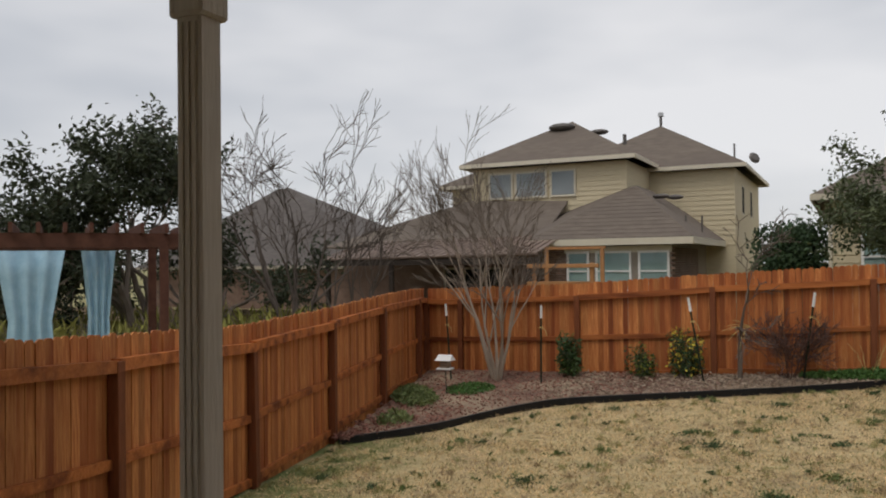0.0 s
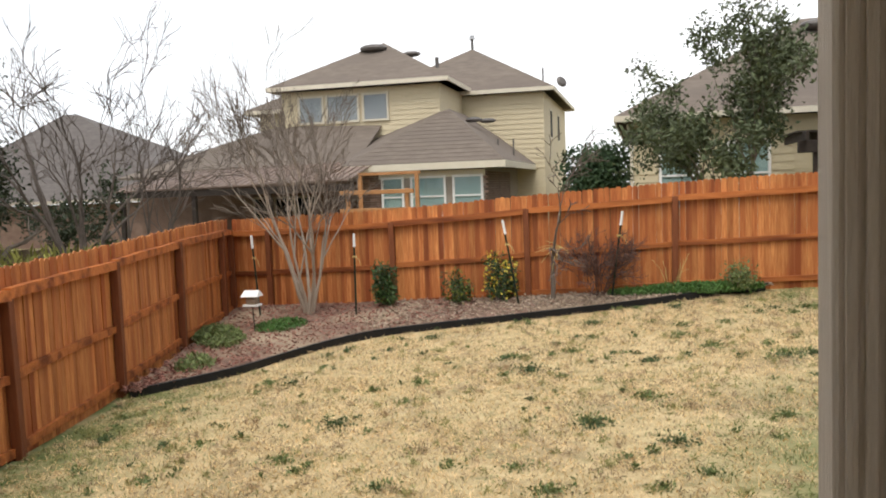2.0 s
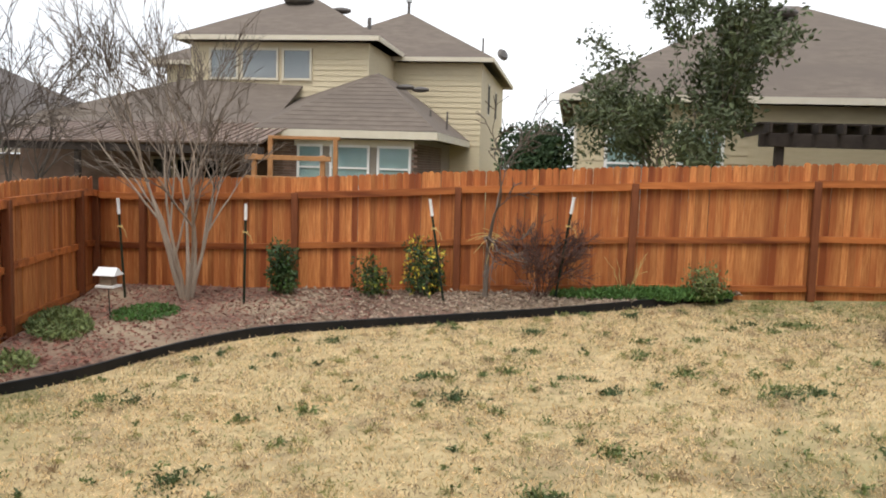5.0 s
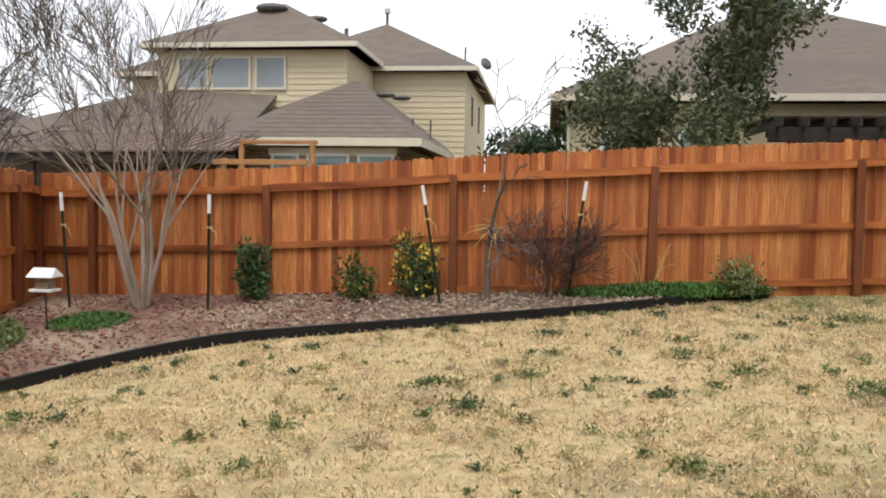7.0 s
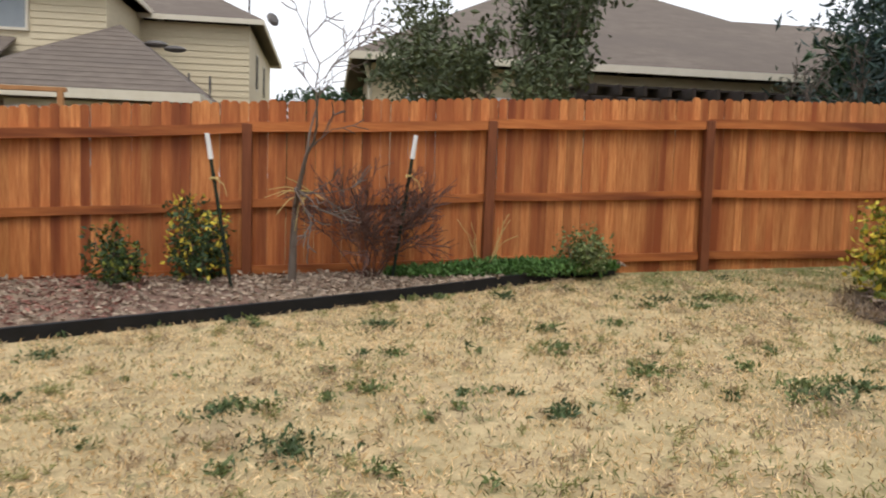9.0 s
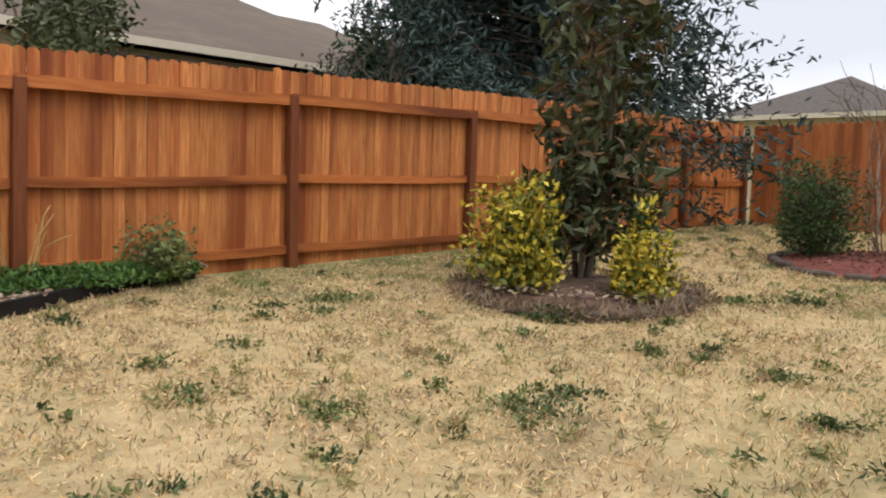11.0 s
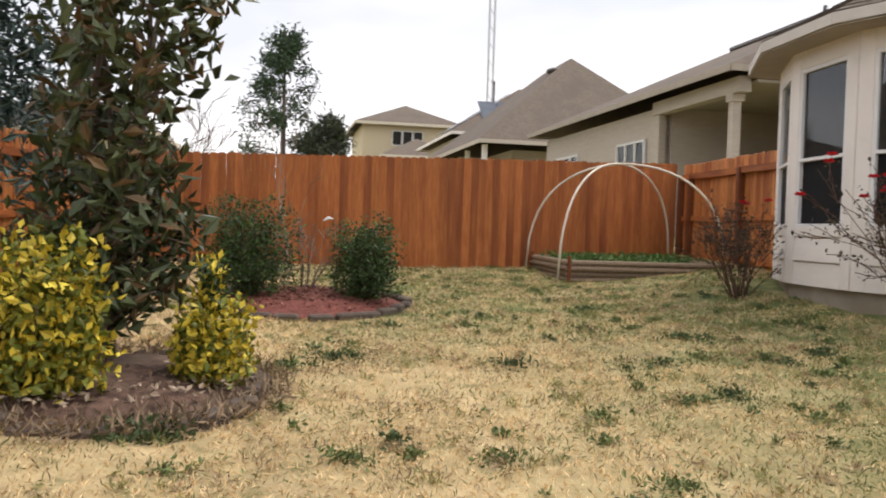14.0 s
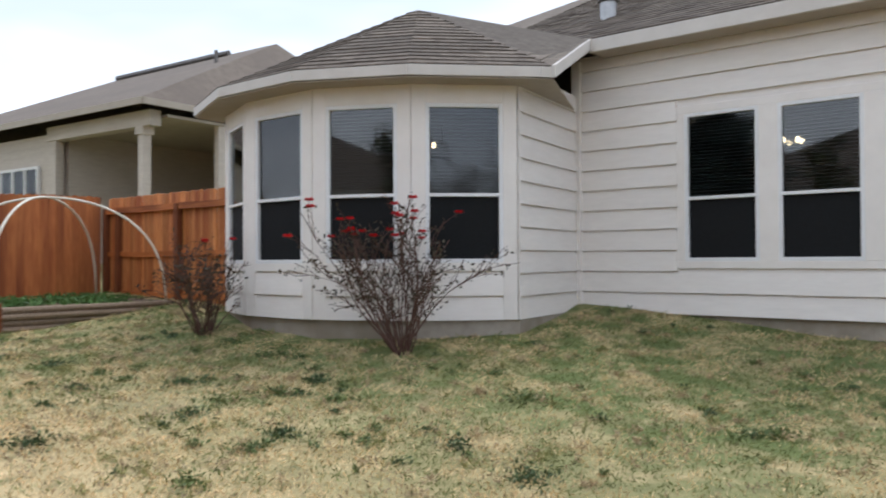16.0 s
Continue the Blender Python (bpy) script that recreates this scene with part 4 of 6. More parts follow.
# bird feeder on a thin stake
fz = bed_z(-1.35, 10.2) - 0.2
feeder = thing("bird_feeder", -1.35, 10.2, fz, "small white bird feeder house on a thin stake", "bird feeder")
part("stake", tube([(0.03, 0, -0.02), (0.0, 0, 0.62)], [0.008, 0.008], 5), M_TPOST, feeder)
part("tray", box(-0.13, -0.1, 0.62, 0.13, 0.1, 0.65, 0.004), M_WHITE, feeder)
part("seed_box", box(-0.08, -0.07, 0.65, 0.08, 0.07, 0.79, 0.004), M_TIMBER, feeder, "weathered grey box")
bm = bmesh.new()
v = [bm.verts.new(p) for p in ((-0.15, -0.12, 0.78), (0.15, -0.12, 0.78), (0.15, 0.12, 0.78), (-0.15, 0.12, 0.78), (-0.13, 0, 0.88), (0.13, 0, 0.88))]
for f in ((0, 1, 5, 4), (2, 3, 4, 5), (1, 2, 5), (3, 0, 4), (3, 2, 1, 0)):
    bm.faces.new([v[i] for i in f])
part("roof", bm, M_WHITE, feeder, "white pitched lid")


# ---- shrubs and trees ----
def shrub(name, label, x, y, z, h, w, n, size, leaf, seed, second=None, share=0.0, stems=7, category="shrub", gap=0.0, group="", aspect=0.5, twig=M_TWIG):
    rng = np.random.default_rng(seed)
    ob = thing(name, x, y, z, label, category, group)
    bm = bmesh.new()
    centres = []
    for k in range(stems):
        a, r = rng.uniform(0, 2 * math.pi), w * 0.38 * math.sqrt(rng.uniform(0, 1))
        top = np.array((r * math.cos(a), r * math.sin(a), h * rng.uniform(0.55, 0.93)))
        add_tube(bm, [(top[0] * 0.1, top[1] * 0.1, -0.03), tuple(top * (0.6, 0.6, 0.5)), tuple(top)], [0.016, 0.011, 0.004], 4)
        centres += [top, top * (0.85, 0.85, 0.7), top * (1.1, 1.1, 0.45), top * (0.9, 0.9, 0.25)]
    part("stem_mass", bm, twig, ob)["kind"] = "stuff"
    c = np.array(centres)[rng.integers(0, len(centres), n)]
    off = rng.normal(size=(n, 3))
    off /= np.linalg.norm(off, axis=1, keepdims=True)
    pts = c + off * (w * (0.22 - 0.1 * gap)) * np.cbrt(rng.uniform(0.15, 1, (n, 1)))
    pts = pts[pts[:, 2] > 0.03]
    k = int(len(pts) * (1 - share))
    leaves("foliage", pts[:k], size, leaf, ob, rng, 0.4, aspect)
    if second:
        leaves("bright_foliage", pts[k:] * (1.06, 1.06, 1.04), size, second, ob, rng, 0.6, aspect)
    return ob


for x, y, h, w, n, s, second, share, lab in (
        (0.45, 12.0, 0.72, 0.62, 1500, 0.07, L_GREEN, 0.15, "upright dark green shrub in the mulch bed"),
        (1.68, 11.95, 0.52, 0.55, 1100, 0.06, L_LIME, 0.25, "small rounded green shrub in the mulch bed"),
        (2.42, 12.05, 0.78, 0.68, 1500, 0.07, L_YELLOW, 0.22, "green shrub with yellow tips in the mulch bed")):
    shrub("shrub", lab, x, y, bed_z(x, y), h, w, n, s, L_BOX, int(x * 100), second, share, group="shrubs along the back fence")
shrub("shrub", "sprawling dark green shrub at the end of the bed", 6.35, 12.12, bed_z(6.35, 12.12), 0.42, 0.75, 900, 0.06, L_WEED, 77, group="shrubs along the back fence")


def bare_tree(name, label, x, y, z, stems, length, radius, depth, seed, bark=M_BARK, spread=0.42, lean=0.25, kids=3, ratio=0.72, category="tree", wander=0.12, twig=M_TWIG, thin=0.004):
    rng = np.random.default_rng(seed)
    ob = thing(name, x, y, z, label, category)
    limbs = []
    for k in range(stems):
        a = 2 * math.pi * (k + rng.uniform(-0.3, 0.3)) / max(stems, 1)
        d = (lean * math.cos(a), lean * math.sin(a), 1.0)
        if stems == 1:
            d = (0.03, 0.02, 1)
        limbs += grow(rng, (0.05 * math.cos(a), 0.05 * math.sin(a), -0.05), d, length * rng.uniform(0.85, 1.1), radius * rng.uniform(0.8, 1.1), depth, spread, ratio, kids, 0.0, 5, wander)
    for pts, rad, dep in limbs:
        if dep == depth:
            part("trunk", add_tube(bmesh.new(), pts, rad, 7), bark, ob)
    part("limb_mass", limbs_mesh(limbs, lambda q: q == depth - 1, thin), bark, ob)["kind"] = "stuff"
    part("twig_mass", limbs_mesh(limbs, lambda q: q < depth - 1, thin), twig, ob)["kind"] = "stuff"
    return ob, limbs


bare_tree("crape_myrtle", "bare multi-stemmed crape myrtle with pale trunks", -0.9, 11.5, bed_z(-0.9, 11.5), 7, 2.0, 0.034, 4, 31, M_BARK_PALE, 0.34, 0.27, 4, 0.6, wander=0.08, twig=M_BARK)
bare_tree("sapling", "thin bare sapling tied to a steel post", 3.32, 12.0, bed_z(3.32, 12.0), 1, 1.35, 0.042, 4, 33, M_BARK, 0.8, kids=3, ratio=0.62, thin=0.006)
bare_tree("bare_shrub", "dense twiggy bare shrub against the fence", 4.15, 12.08, bed_z(4.15, 12.08), 19, 0.55, 0.006, 3, 34, M_TWIG_RED, 0.5, 0.5, 4, 0.62, "shrub", twig=M_TWIG_RED)
bare_tree("dry_stalks", "pale dry stalks standing at the end of the bed", 5.35, 12.2, bed_z(5.35, 12.2), 5, 0.5, 0.007, 1, 36, M_TIE, 0.3, 0.3, 2, 0.5, "plant", twig=M_TIE)
rg = np.random.default_rng(35)
tuft = thing("dry_stalks", 3.45, 11.75, bed_z(3.45, 11.75) + 0.85, "frayed straw-coloured strips tied to the sapling", "plant tie")
bm = bmesh.new()
for k in range(9):
    e = rg.normal(size=3) * (0.16, 0.05, 0.12) + (-0.12, 0, -0.08)
    add_tube(bm, [(0.08, 0.3, 0.05), tuple(e * 0.5 + (0, 0.12, 0.06)), tuple(e)], [0.007, 0.006, 0.003], 4)
part("strips", bm, M_TIE, tuft)


# round bed with the magnolia and golden shrubs
def ring_bed(name, label, cx, cy, r, mulch, zf, seed, stones=True):
    rng = np.random.default_rng(seed)
    root = thing(name, cx, cy, 0, label, "flower bed", kind="structure")
    verts, faces = [(0, 0, zf(cx, cy) + 0.12)], []
    N, K = 40, 5
    for k in range(1, K + 1):
        for i in range(N):
            a = 2 * math.pi * i / N
            rr = r * k / K * (1 + 0.04 * math.sin(3 * a + seed))
            x, y = rr * math.cos(a), rr * math.sin(a)
            verts.append((x, y, zf(cx + x, cy + y) + 0.11 * (1 - (k / K) ** 3) + 0.02 + 0.02 * noise.noise(Vector((x * 4, y * 4, seed)))))
    for i in range(N):
        faces.append((0, 1 + i, 1 + (i + 1) % N))
        for k in range(K - 1):
            a, b = 1 + k * N + i, 1 + k * N + (i + 1) % N
            faces.append((a, a + N, b + N, b))
    mesh_object("mulch", verts, faces, mulch, root, smooth=True)
    if stones:
        n = int(2 * math.pi * r / 0.3)
        for i in range(n):
            a = 2 * math.pi * (i + rng.uniform(-0.15, 0.15)) / n
            rr = r * (1.0 + 0.04 * math.sin(3 * a + seed))
            x, y = rr * math.cos(a), rr * math.sin(a)
            bm = box(-0.13, -0.06, -0.05, 0.13, 0.06, rng.uniform(0.05, 0.09), 0.02)
            bm.transform(Matrix.Translation((x, y, zf(cx + x, cy + y))) @ Matrix.Rotation(a + math.pi / 2 + rng.normal() * 0.1, 4, "Z"))
            part("stone", bm, M_STONE, root)
    return root


TC = (9.05, 9.75)
ring_bed("tree_bed", "round mulch bed edged with low stones under the magnolia", *TC, 0.95, M_DARKMULCH, ground_z, 3)
rg = np.random.default_rng(41)
n = 2600
a, r = rg.uniform(0, 2 * math.pi, n), 0.66 + 0.46 * np.sqrt(rg.uniform(0, 1, n))
x, y = TC[0] + r * np.cos(a), TC[1] + r * np.sin(a)
z = np.array([ground_z(i, j) for i, j in zip(x, y)]) + 0.05
v, f = leaf_mesh(np.stack([x, y, z], 1), 0.10, rg, 0.8, 0.03)
tagged(mesh_object("dry_grass_fringe", v.tolist(), f.tolist(), L_DRY), "dry brown grass fringing the round tree bed", "grass", kind="stuff")
a, r = rg.uniform(0, 2 * math.pi, 900), 0.9 * np.sqrt(rg.uniform(0, 1, 900))
litter("leaf_litter", "fallen brown leaves under the magnolia", np.stack([TC[0] + r * np.cos(a), TC[1] + r * np.sin(a), np.full(900, ground_z(*TC) + 0.11)], 1)[:420], 0.055, M_LEAFLIT, 43)


def leafy_tree(name, label, x, y, z, trunk, radius, depth, seed, leaf, per, size, second=None, share=0.0, jitter=0.12, spread=0.5, ratio=0.7, kids=3, stems=1, lean=0.2, category="tree", aspect=0.45, tips=1, up=0.2, wander=0.14):
    rng = np.random.default_rng(seed)
    ob = thing(name, x, y, z, label, category)
    limbs = []
    for k in range(stems):
        a = 2 * math.pi * k / stems + seed
        d = (0.02, 0.02, 1) if stems == 1 else (lean * math.cos(a), lean * math.sin(a), 1)
        limbs += grow(rng, (0, 0, -0.05), d, trunk, radius, depth, spread, ratio, kids, 0.0, 5, wander)
    part("trunk", limbs_mesh(limbs, lambda q: q >= 1), M_BARK, ob)["kind"] = "stuff"
    part("twig_mass", limbs_mesh(limbs, lambda q: q < 1), M_TWIG, ob)["kind"] = "stuff"
    pts = tip_points(limbs, tips, per, rng, jitter)
    k = int(len(pts) * (1 - share))
    rng.shuffle(pts)
    leaves("crown", pts[:k], size, leaf, ob, rng, up, aspect)
    if second:
        leaves("bronze_foliage", pts[k:], size, second, ob, rng, up, aspect, "bronze leaf backs")
    return ob


# magnolia: leaves up the whole stem
def magnolia():
    rng = np.random.default_rng(51)
    x, y = 9.3, 9.9
    z = ground_z(x, y) + 0.1
    ob = thing("magnolia", x, y, z, "young evergreen magnolia with dark glossy leaves and bronze backs", "tree")
    limbs = []
    for k in range(4):
        a = 1.7 * k
        trunk = grow(rng, (0.06 * math.cos(a), 0.06 * math.sin(a), -0.1), (0.085 * math.cos(a), 0.085 * math.sin(a), 1), 3.75 - 0.33 * k, 0.031, 0, steps=9, wander=0.05)
        limbs += [(p, r, 3) for p, r, _ in trunk]
        for p in trunk[0][0][1:]:
            for q in range(5 if p[2] < 0.9 else 3):
                b = rng.uniform(0, 2 * math.pi)
                L = 0.43 - 0.02 * (p[2] - 0.6) if p[2] < 3.8 else 0.36
                if 0.75 < p[2] < 1.35:
                    L *= 0.7
                limbs += grow(rng, p, (math.cos(b), math.sin(b), 0.65), max(L, 0.28) * rng.uniform(0.7, 1.15), 0.012, 1, 0.6, 0.6, 2, 0, 3, 0.15)
    part("trunk", limbs_mesh(limbs, lambda q: q >= 2), M_BARK, ob)
    part("twig_mass", limbs_mesh(limbs, lambda q: q < 2), M_TWIG, ob)
    pts = tip_points([l for l in limbs if l[2] < 2], 1, 3, rng, 0.06)
    rng.shuffle(pts)
    k = int(len(pts) * 0.8)
    leaves("crown", pts[:k], 0.15, L_MAGNOLIA, ob, rng, 0.35, 0.42)
    leaves("bronze_foliage", pts[k:], 0.155, L_BRONZE, ob, rng, 0.3, 0.42, "bronze leaf backs")


magnolia()
shrub("golden_shrub", "rounded shrub with golden yellow and green leaves", 8.62, 10.08, ground_z(8.62, 10.08) + 0.05, 0.86, 0.84, 4200, 0.066, L_LIME, 61, L_YELLOW, 0.45, 13, aspect=0.65, group="golden shrubs in the round bed")
shrub("golden_shrub", "smaller golden yellow shrub with a tall shoot", 9.05, 9.1, ground_z(9.05, 9.1) + 0.05, 0.52, 0.52, 2100, 0.06, L_LIME, 62, L_YELLOW, 0.5, 9, aspect=0.65, group="golden shrubs in the round bed")
shrub("golden_shrub", "narrow leafy shoot with golden tips", 9.12, 9.15, ground_z(9.12, 9.15) + 0.48, 0.48, 0.24, 460, 0.065, L_BOX, 63, L_YELLOW, 0.4, 5, group="golden shrubs in the round bed")
ground_cover("dark_weeds", "dark green weed clump at the rim of the tree bed", 8.15, 9.35, 0.2, 0.28, 380, 0.09, L_WEEDDARK, 64, 0.055)

# second round bed
BC = (13.15, 8.7)
ring_bed("shrub_bed", "round red mulch bed with a dark edge and two shrubs", *BC, 1.12, M_REDMULCH, ground_z, 5)
shrub("boxwood", "dense rounded dark green boxwood", 13.0, 9.3, ground_z(13, 9.3) + 0.08, 1.05, 0.98, 8500, 0.046, L_BOX, 71, L_GREEN, 0.18, 14, group="boxwoods in the red bed")
shrub("boxwood", "dense rounded dark green boxwood", 13.05, 8.08, ground_z(13.05, 8.1) + 0.08, 0.92, 0.92, 8500, 0.046, L_BOX, 72, L_GREEN, 0.2, 14, group="boxwoods in the red bed")
bare_tree("bare_shrub", "twiggy bare shrub between two boxwoods", 13.6, 8.75, ground_z(13.6, 8.75) + 0.06, 9, 0.58, 0.012, 2, 73, M_TWIG, 0.4, 0.4, 3, 0.6, "shrub")
bare_tree("bare_sapling", "slender bare sapling in the red bed", 13.9, 9.0, ground_z(13.9, 9.0) + 0.06, 3, 1.2, 0.012, 3, 74, M_BARK_PALE, 0.25, 0.1, 2, 0.6, "tree")
tagged(part("bird_ornament", tube([(13.45, 8.55, 1.52), (13.48, 8.49, 1.56), (13.51, 8.43, 1.55)], [0.006, 0.02, 0.004], 6), M_WHITE), "small white tag hanging on the bare shrub twigs", "tag")

a, r = rg.uniform(0, 2 * math.pi, 1500), 0.95 * np.sqrt(rg.uniform(0, 1, 1500))
litter("wood_chips", "loose red wood chips on the round shrub bed", np.stack([BC[0] + r * np.cos(a), BC[1] + r * np.sin(a), np.array([ground_z(BC[0] + q * math.cos(w), BC[1] + q * math.sin(w)) + 0.03 + 0.11 * (1 - q ** 3) for q, w in zip(r, a)])], 1), 0.06, M_CHIP, 78, "wood chips", 0.4)

# raised vegetable bed with hoops
rb = thing("raised_bed", 17.1, 3.6, 0, "raised vegetable bed of stacked weathered round timbers", "raised bed")
x0, x1, y0, y1 = -1.25, 1.15, -1.3, 1.25
gl = {k: ground_z(17.1 + a, 3.6 + b) for k, (a, b) in dict(a=(x0, y0), b=(x1, y0), c=(x1, y1), d=(x0, y1)).items()}
zb = min(gl.values()) - 0.02
for k in range(4):
    zc = zb + 0.05 + 0.088 * k
    o = 0.02 * (k % 2)
    for p, q in (((x0 - 0.04, y0 + o), (x1 + 0.04, y0 + o)), ((x1 - o, y0), (x1 - o, y1)), ((x1 + 0.04, y1 - o), (x0 - 0.04, y1 - o)), ((x0 + o, y1 + 0.05), (x0 + o, y0 - 0.05))):
        pa, pb = Vector((*p, zc)), Vector((*q, zc))
        part("timber", tube([pa, pa.lerp(pb, 0.02), pa.lerp(pb, 0.98), pb], [0.04, 0.046, 0.046, 0.04], 8), M_TIMBER, rb)
part("soil", box(x0, y0, zb - 0.1, x1, y1, zb + 0.3), M_MULCH, rb, "dark soil")
for x, y in ((x0, y1), (x1, y1)):
    part("stake", box(x - 0.07, y - 0.02, zb - 0.05, x - 0.02, y + 0.03, zb + 0.42, 0.004), M_POST, rb)
BZ = zb + 0.3
rg = np.random.default_rng(81)
n = 3400
pts = np.stack([17.1 + rg.uniform(x0 + 0.1, x1 - 0.1, n), 3.6 + rg.uniform(y0 + 0.1, y1 - 0.1, n), BZ + 0.12 * rg.uniform(0, 1, n) ** 2], 1)
keep = np.array([noise.noise(Vector((p[0] * 1.3, p[1] * 1.3, 2))) > -0.1 for p in pts])
v, f = leaf_mesh(pts[keep], 0.08, rg, 0.8, 0.4)
tagged(mesh_object("vegetable_greens", v.tolist(), f.tolist(), L_GREEN), "low green leafy plants growing in the raised bed", "plants", kind="stuff")
APEX = Vector((17.3, 3.65, 2.66))
for (ax, ay), (bx, by), lab in (((18.1, 5.0), (16.1, 2.2), ""), ((15.98, 4.98), (18.25, 2.25), "")):
    A, B = Vector((ax, ay, ground_z(ax, ay))), Vector((bx, by, ground_z(bx, by)))
    pts = []
    for i in range(25):
        t = i / 24
        base = A.lerp(B, t)
        h = math.sin(math.pi * t) ** 0.62
        s = (1 - math.cos(math.pi * t)) / 2
        base = A.lerp(B, s * 0.75 + t * 0.25)
        pts.append((base.x, base.y, base.z + (APEX.z - base.z) * h))
    tagged(part("hoop", tube(pts, [0.019] * 25, 7), M_PVC, None, "", True), "arched cream plastic pipe hoop over the raised bed", "pipe", "bed hoops")


# rose bushes
def rose(x, y, h, w, canes, seed, blooms, label):
    rng = np.random.default_rng(seed)
    z = ground_z(x, y)
    ob = thing("rose_bush", x, y, z, label, "rose bush", "rose bushes by the house")
    limbs = []
    for k in range(canes):
        a = rng.uniform(0, 2 * math.pi)
        s = w / h * rng.uniform(0.1, 0.95)
        limbs += grow(rng, (0.07 * math.cos(a), 0.07 * math.sin(a), -0.03), (s * math.cos(a), s * math.sin(a), 1), h * 0.55 * rng.uniform(0.8, 1.1), 0.011, 2, 0.42, 0.62, 3, 0, 4, 0.12)
    part("cane_mass", limbs_mesh(limbs, lambda q: True), M_TWIG_RED, ob)
    pts = tip_points(limbs, 1, 2, rng, 0.03)
    pts = pts[rng.permutation(len(pts))[: int(len(pts) * 0.55)]]
    leaves("foliage", pts, 0.05, L_ROSELEAF, ob, rng, 0.2, 0.5)
    tips = np.array([l[0][-1] for l in limbs if l[2] == 0])
    tips = tips[np.argsort(-tips[:, 2])][: blooms * 3]
    for t in tips[rng.permutation(len(tips))[:blooms]]:
        bm = bmesh.new()
        for ring, (rr, tilt, m) in enumerate(((0.012, 1.2, 4), (0.024, 0.7, 6), (0.036, 0.3, 7))):
            for i in range(m):
                a = 2 * math.pi * (i + 0.5 * ring) / m
                c, s = math.cos(a), math.sin(a)
                p = Vector(t) + Vector((c * rr * 0.4, s * rr * 0.4, 0))
                o = Vector((c, s, tilt)).normalized() * 0.05
                sd = Vector((-s, c, 0)) * 0.03
                q = [bm.verts.new(v) for v in (p, p + o * 0.6 + sd, p + o, p + o * 0.6 - sd)]
                bm.faces.new(q)
        part("bloom", bm, L_ROSE, ob, "red rose bloom")
    return ob


rose(10.3, 2.95, 1.55, 1.15, 30, 91, 24, "tall leggy rose bush with red blooms and bare canes")
rose(13.3, 3.4, 1.15, 0.9, 22, 92, 3, "smaller twiggy rose bush with few leaves")
# ---- neighbouring houses ----
NORTH_FROM, NORTH_EYE = (4.864, -1.178, 1.76), (4.557, -0.802, 2.268)
EAST_FROM, EAST_EYE = (5.162, 9.267, 1.273), (3.993, 8.704, 1.524)
YARD_FROM, YARD_EYE = (4.663, 8.008, 1.126), (3.477, 7.008, 1.362)


def building(name, x, y, label):
    root = thing(name, x, y, 0, label, "house", "neighbouring houses")
    if x > 24 and y < 25:
        moved(root, EAST_FROM, EAST_EYE, 4.1, 1.06 if x < 40 else 1.0, 0.019 * (x - 4) * 0.5)
    elif name == "cream_house":
        moved(root, NORTH_FROM, NORTH_EYE, -1.0, 1.13, -0.5)
    else:
        moved(root, NORTH_FROM, NORTH_EYE, -0.9, 1.0, -0.036 * (y + 1.2))

    def add(nm, bm, material, parent=None, lab=""):
        bm.transform(Matrix.Translation((-x, -y, 0)))
        return part(nm, bm, material, parent or root, lab)

    return root, add


def hip(x0, y0, x1, y1, ze, rise, r0, r1):
    """Hip roof sheets over a rectangle with its ridge from r0 to r1."""
    a, b, c, d = (x0, y0, ze), (x1, y0, ze), (x1, y1, ze), (x0, y1, ze)
    p, q = (*r0, ze + rise), (*r1, ze + rise)
    if abs(r0[0] - r1[0]) < 1e-6 and abs(r0[1] - r1[1]) < 1e-6:
        return [[a, b, p], [b, c, p], [c, d, p], [d, a, p]]
    return [[a, b, q, p], [b, c, q], [c, d, p, q], [d, a, p]]


def add_fascia(add, roof, x0, y0, x1, y1, ze, h=0.15, material=M_CREAM_TRIM):
    for b in ((x0, y0 - 0.02, x1, y0 + 0.02), (x0, y1 - 0.02, x1, y1 + 0.02), (x0 - 0.02, y0, x0 + 0.02, y1), (x1 - 0.02, y0, x1 + 0.02, y1)):
        add("fascia", box(b[0], b[1], ze - h, b[2], b[3], ze - 0.002), material, roof)


def far_window(add, parent, x0, x1, z0, z1, y, pane=M_DARK, frame=M_CREAM_TRIM, mid=False, f=0.07):
    bm = bmesh.new()
    for b in ((x0 - f, z0 - f, x0, z1 + f), (x1, z0 - f, x1 + f, z1 + f), (x0, z1, x1, z1 + f), (x0, z0 - f, x1, z0)):
        add_box(bm, b[0], y - 0.05, b[1], b[2], y + 0.02, b[3])
    w = add("window", bm, frame, parent)
    # a blind; with M_DARK a near-black sheet coloured as the unlit room
    p = add("blind", box(x0, y - 0.005, z0, x1, y + 0.01, z1), pane, parent)
    g = add("pane", box(x0, y - 0.03, z0, x1, y - 0.025, z1), M_GLASS_CLEAR, parent)
    g.visible_shadow = False
    if mid:
        add("sash_bar", box(x0, y - 0.045, (z0 + z1) / 2 - 0.025, x1, y - 0.02, (z0 + z1) / 2 + 0.025), frame, parent)
    return w


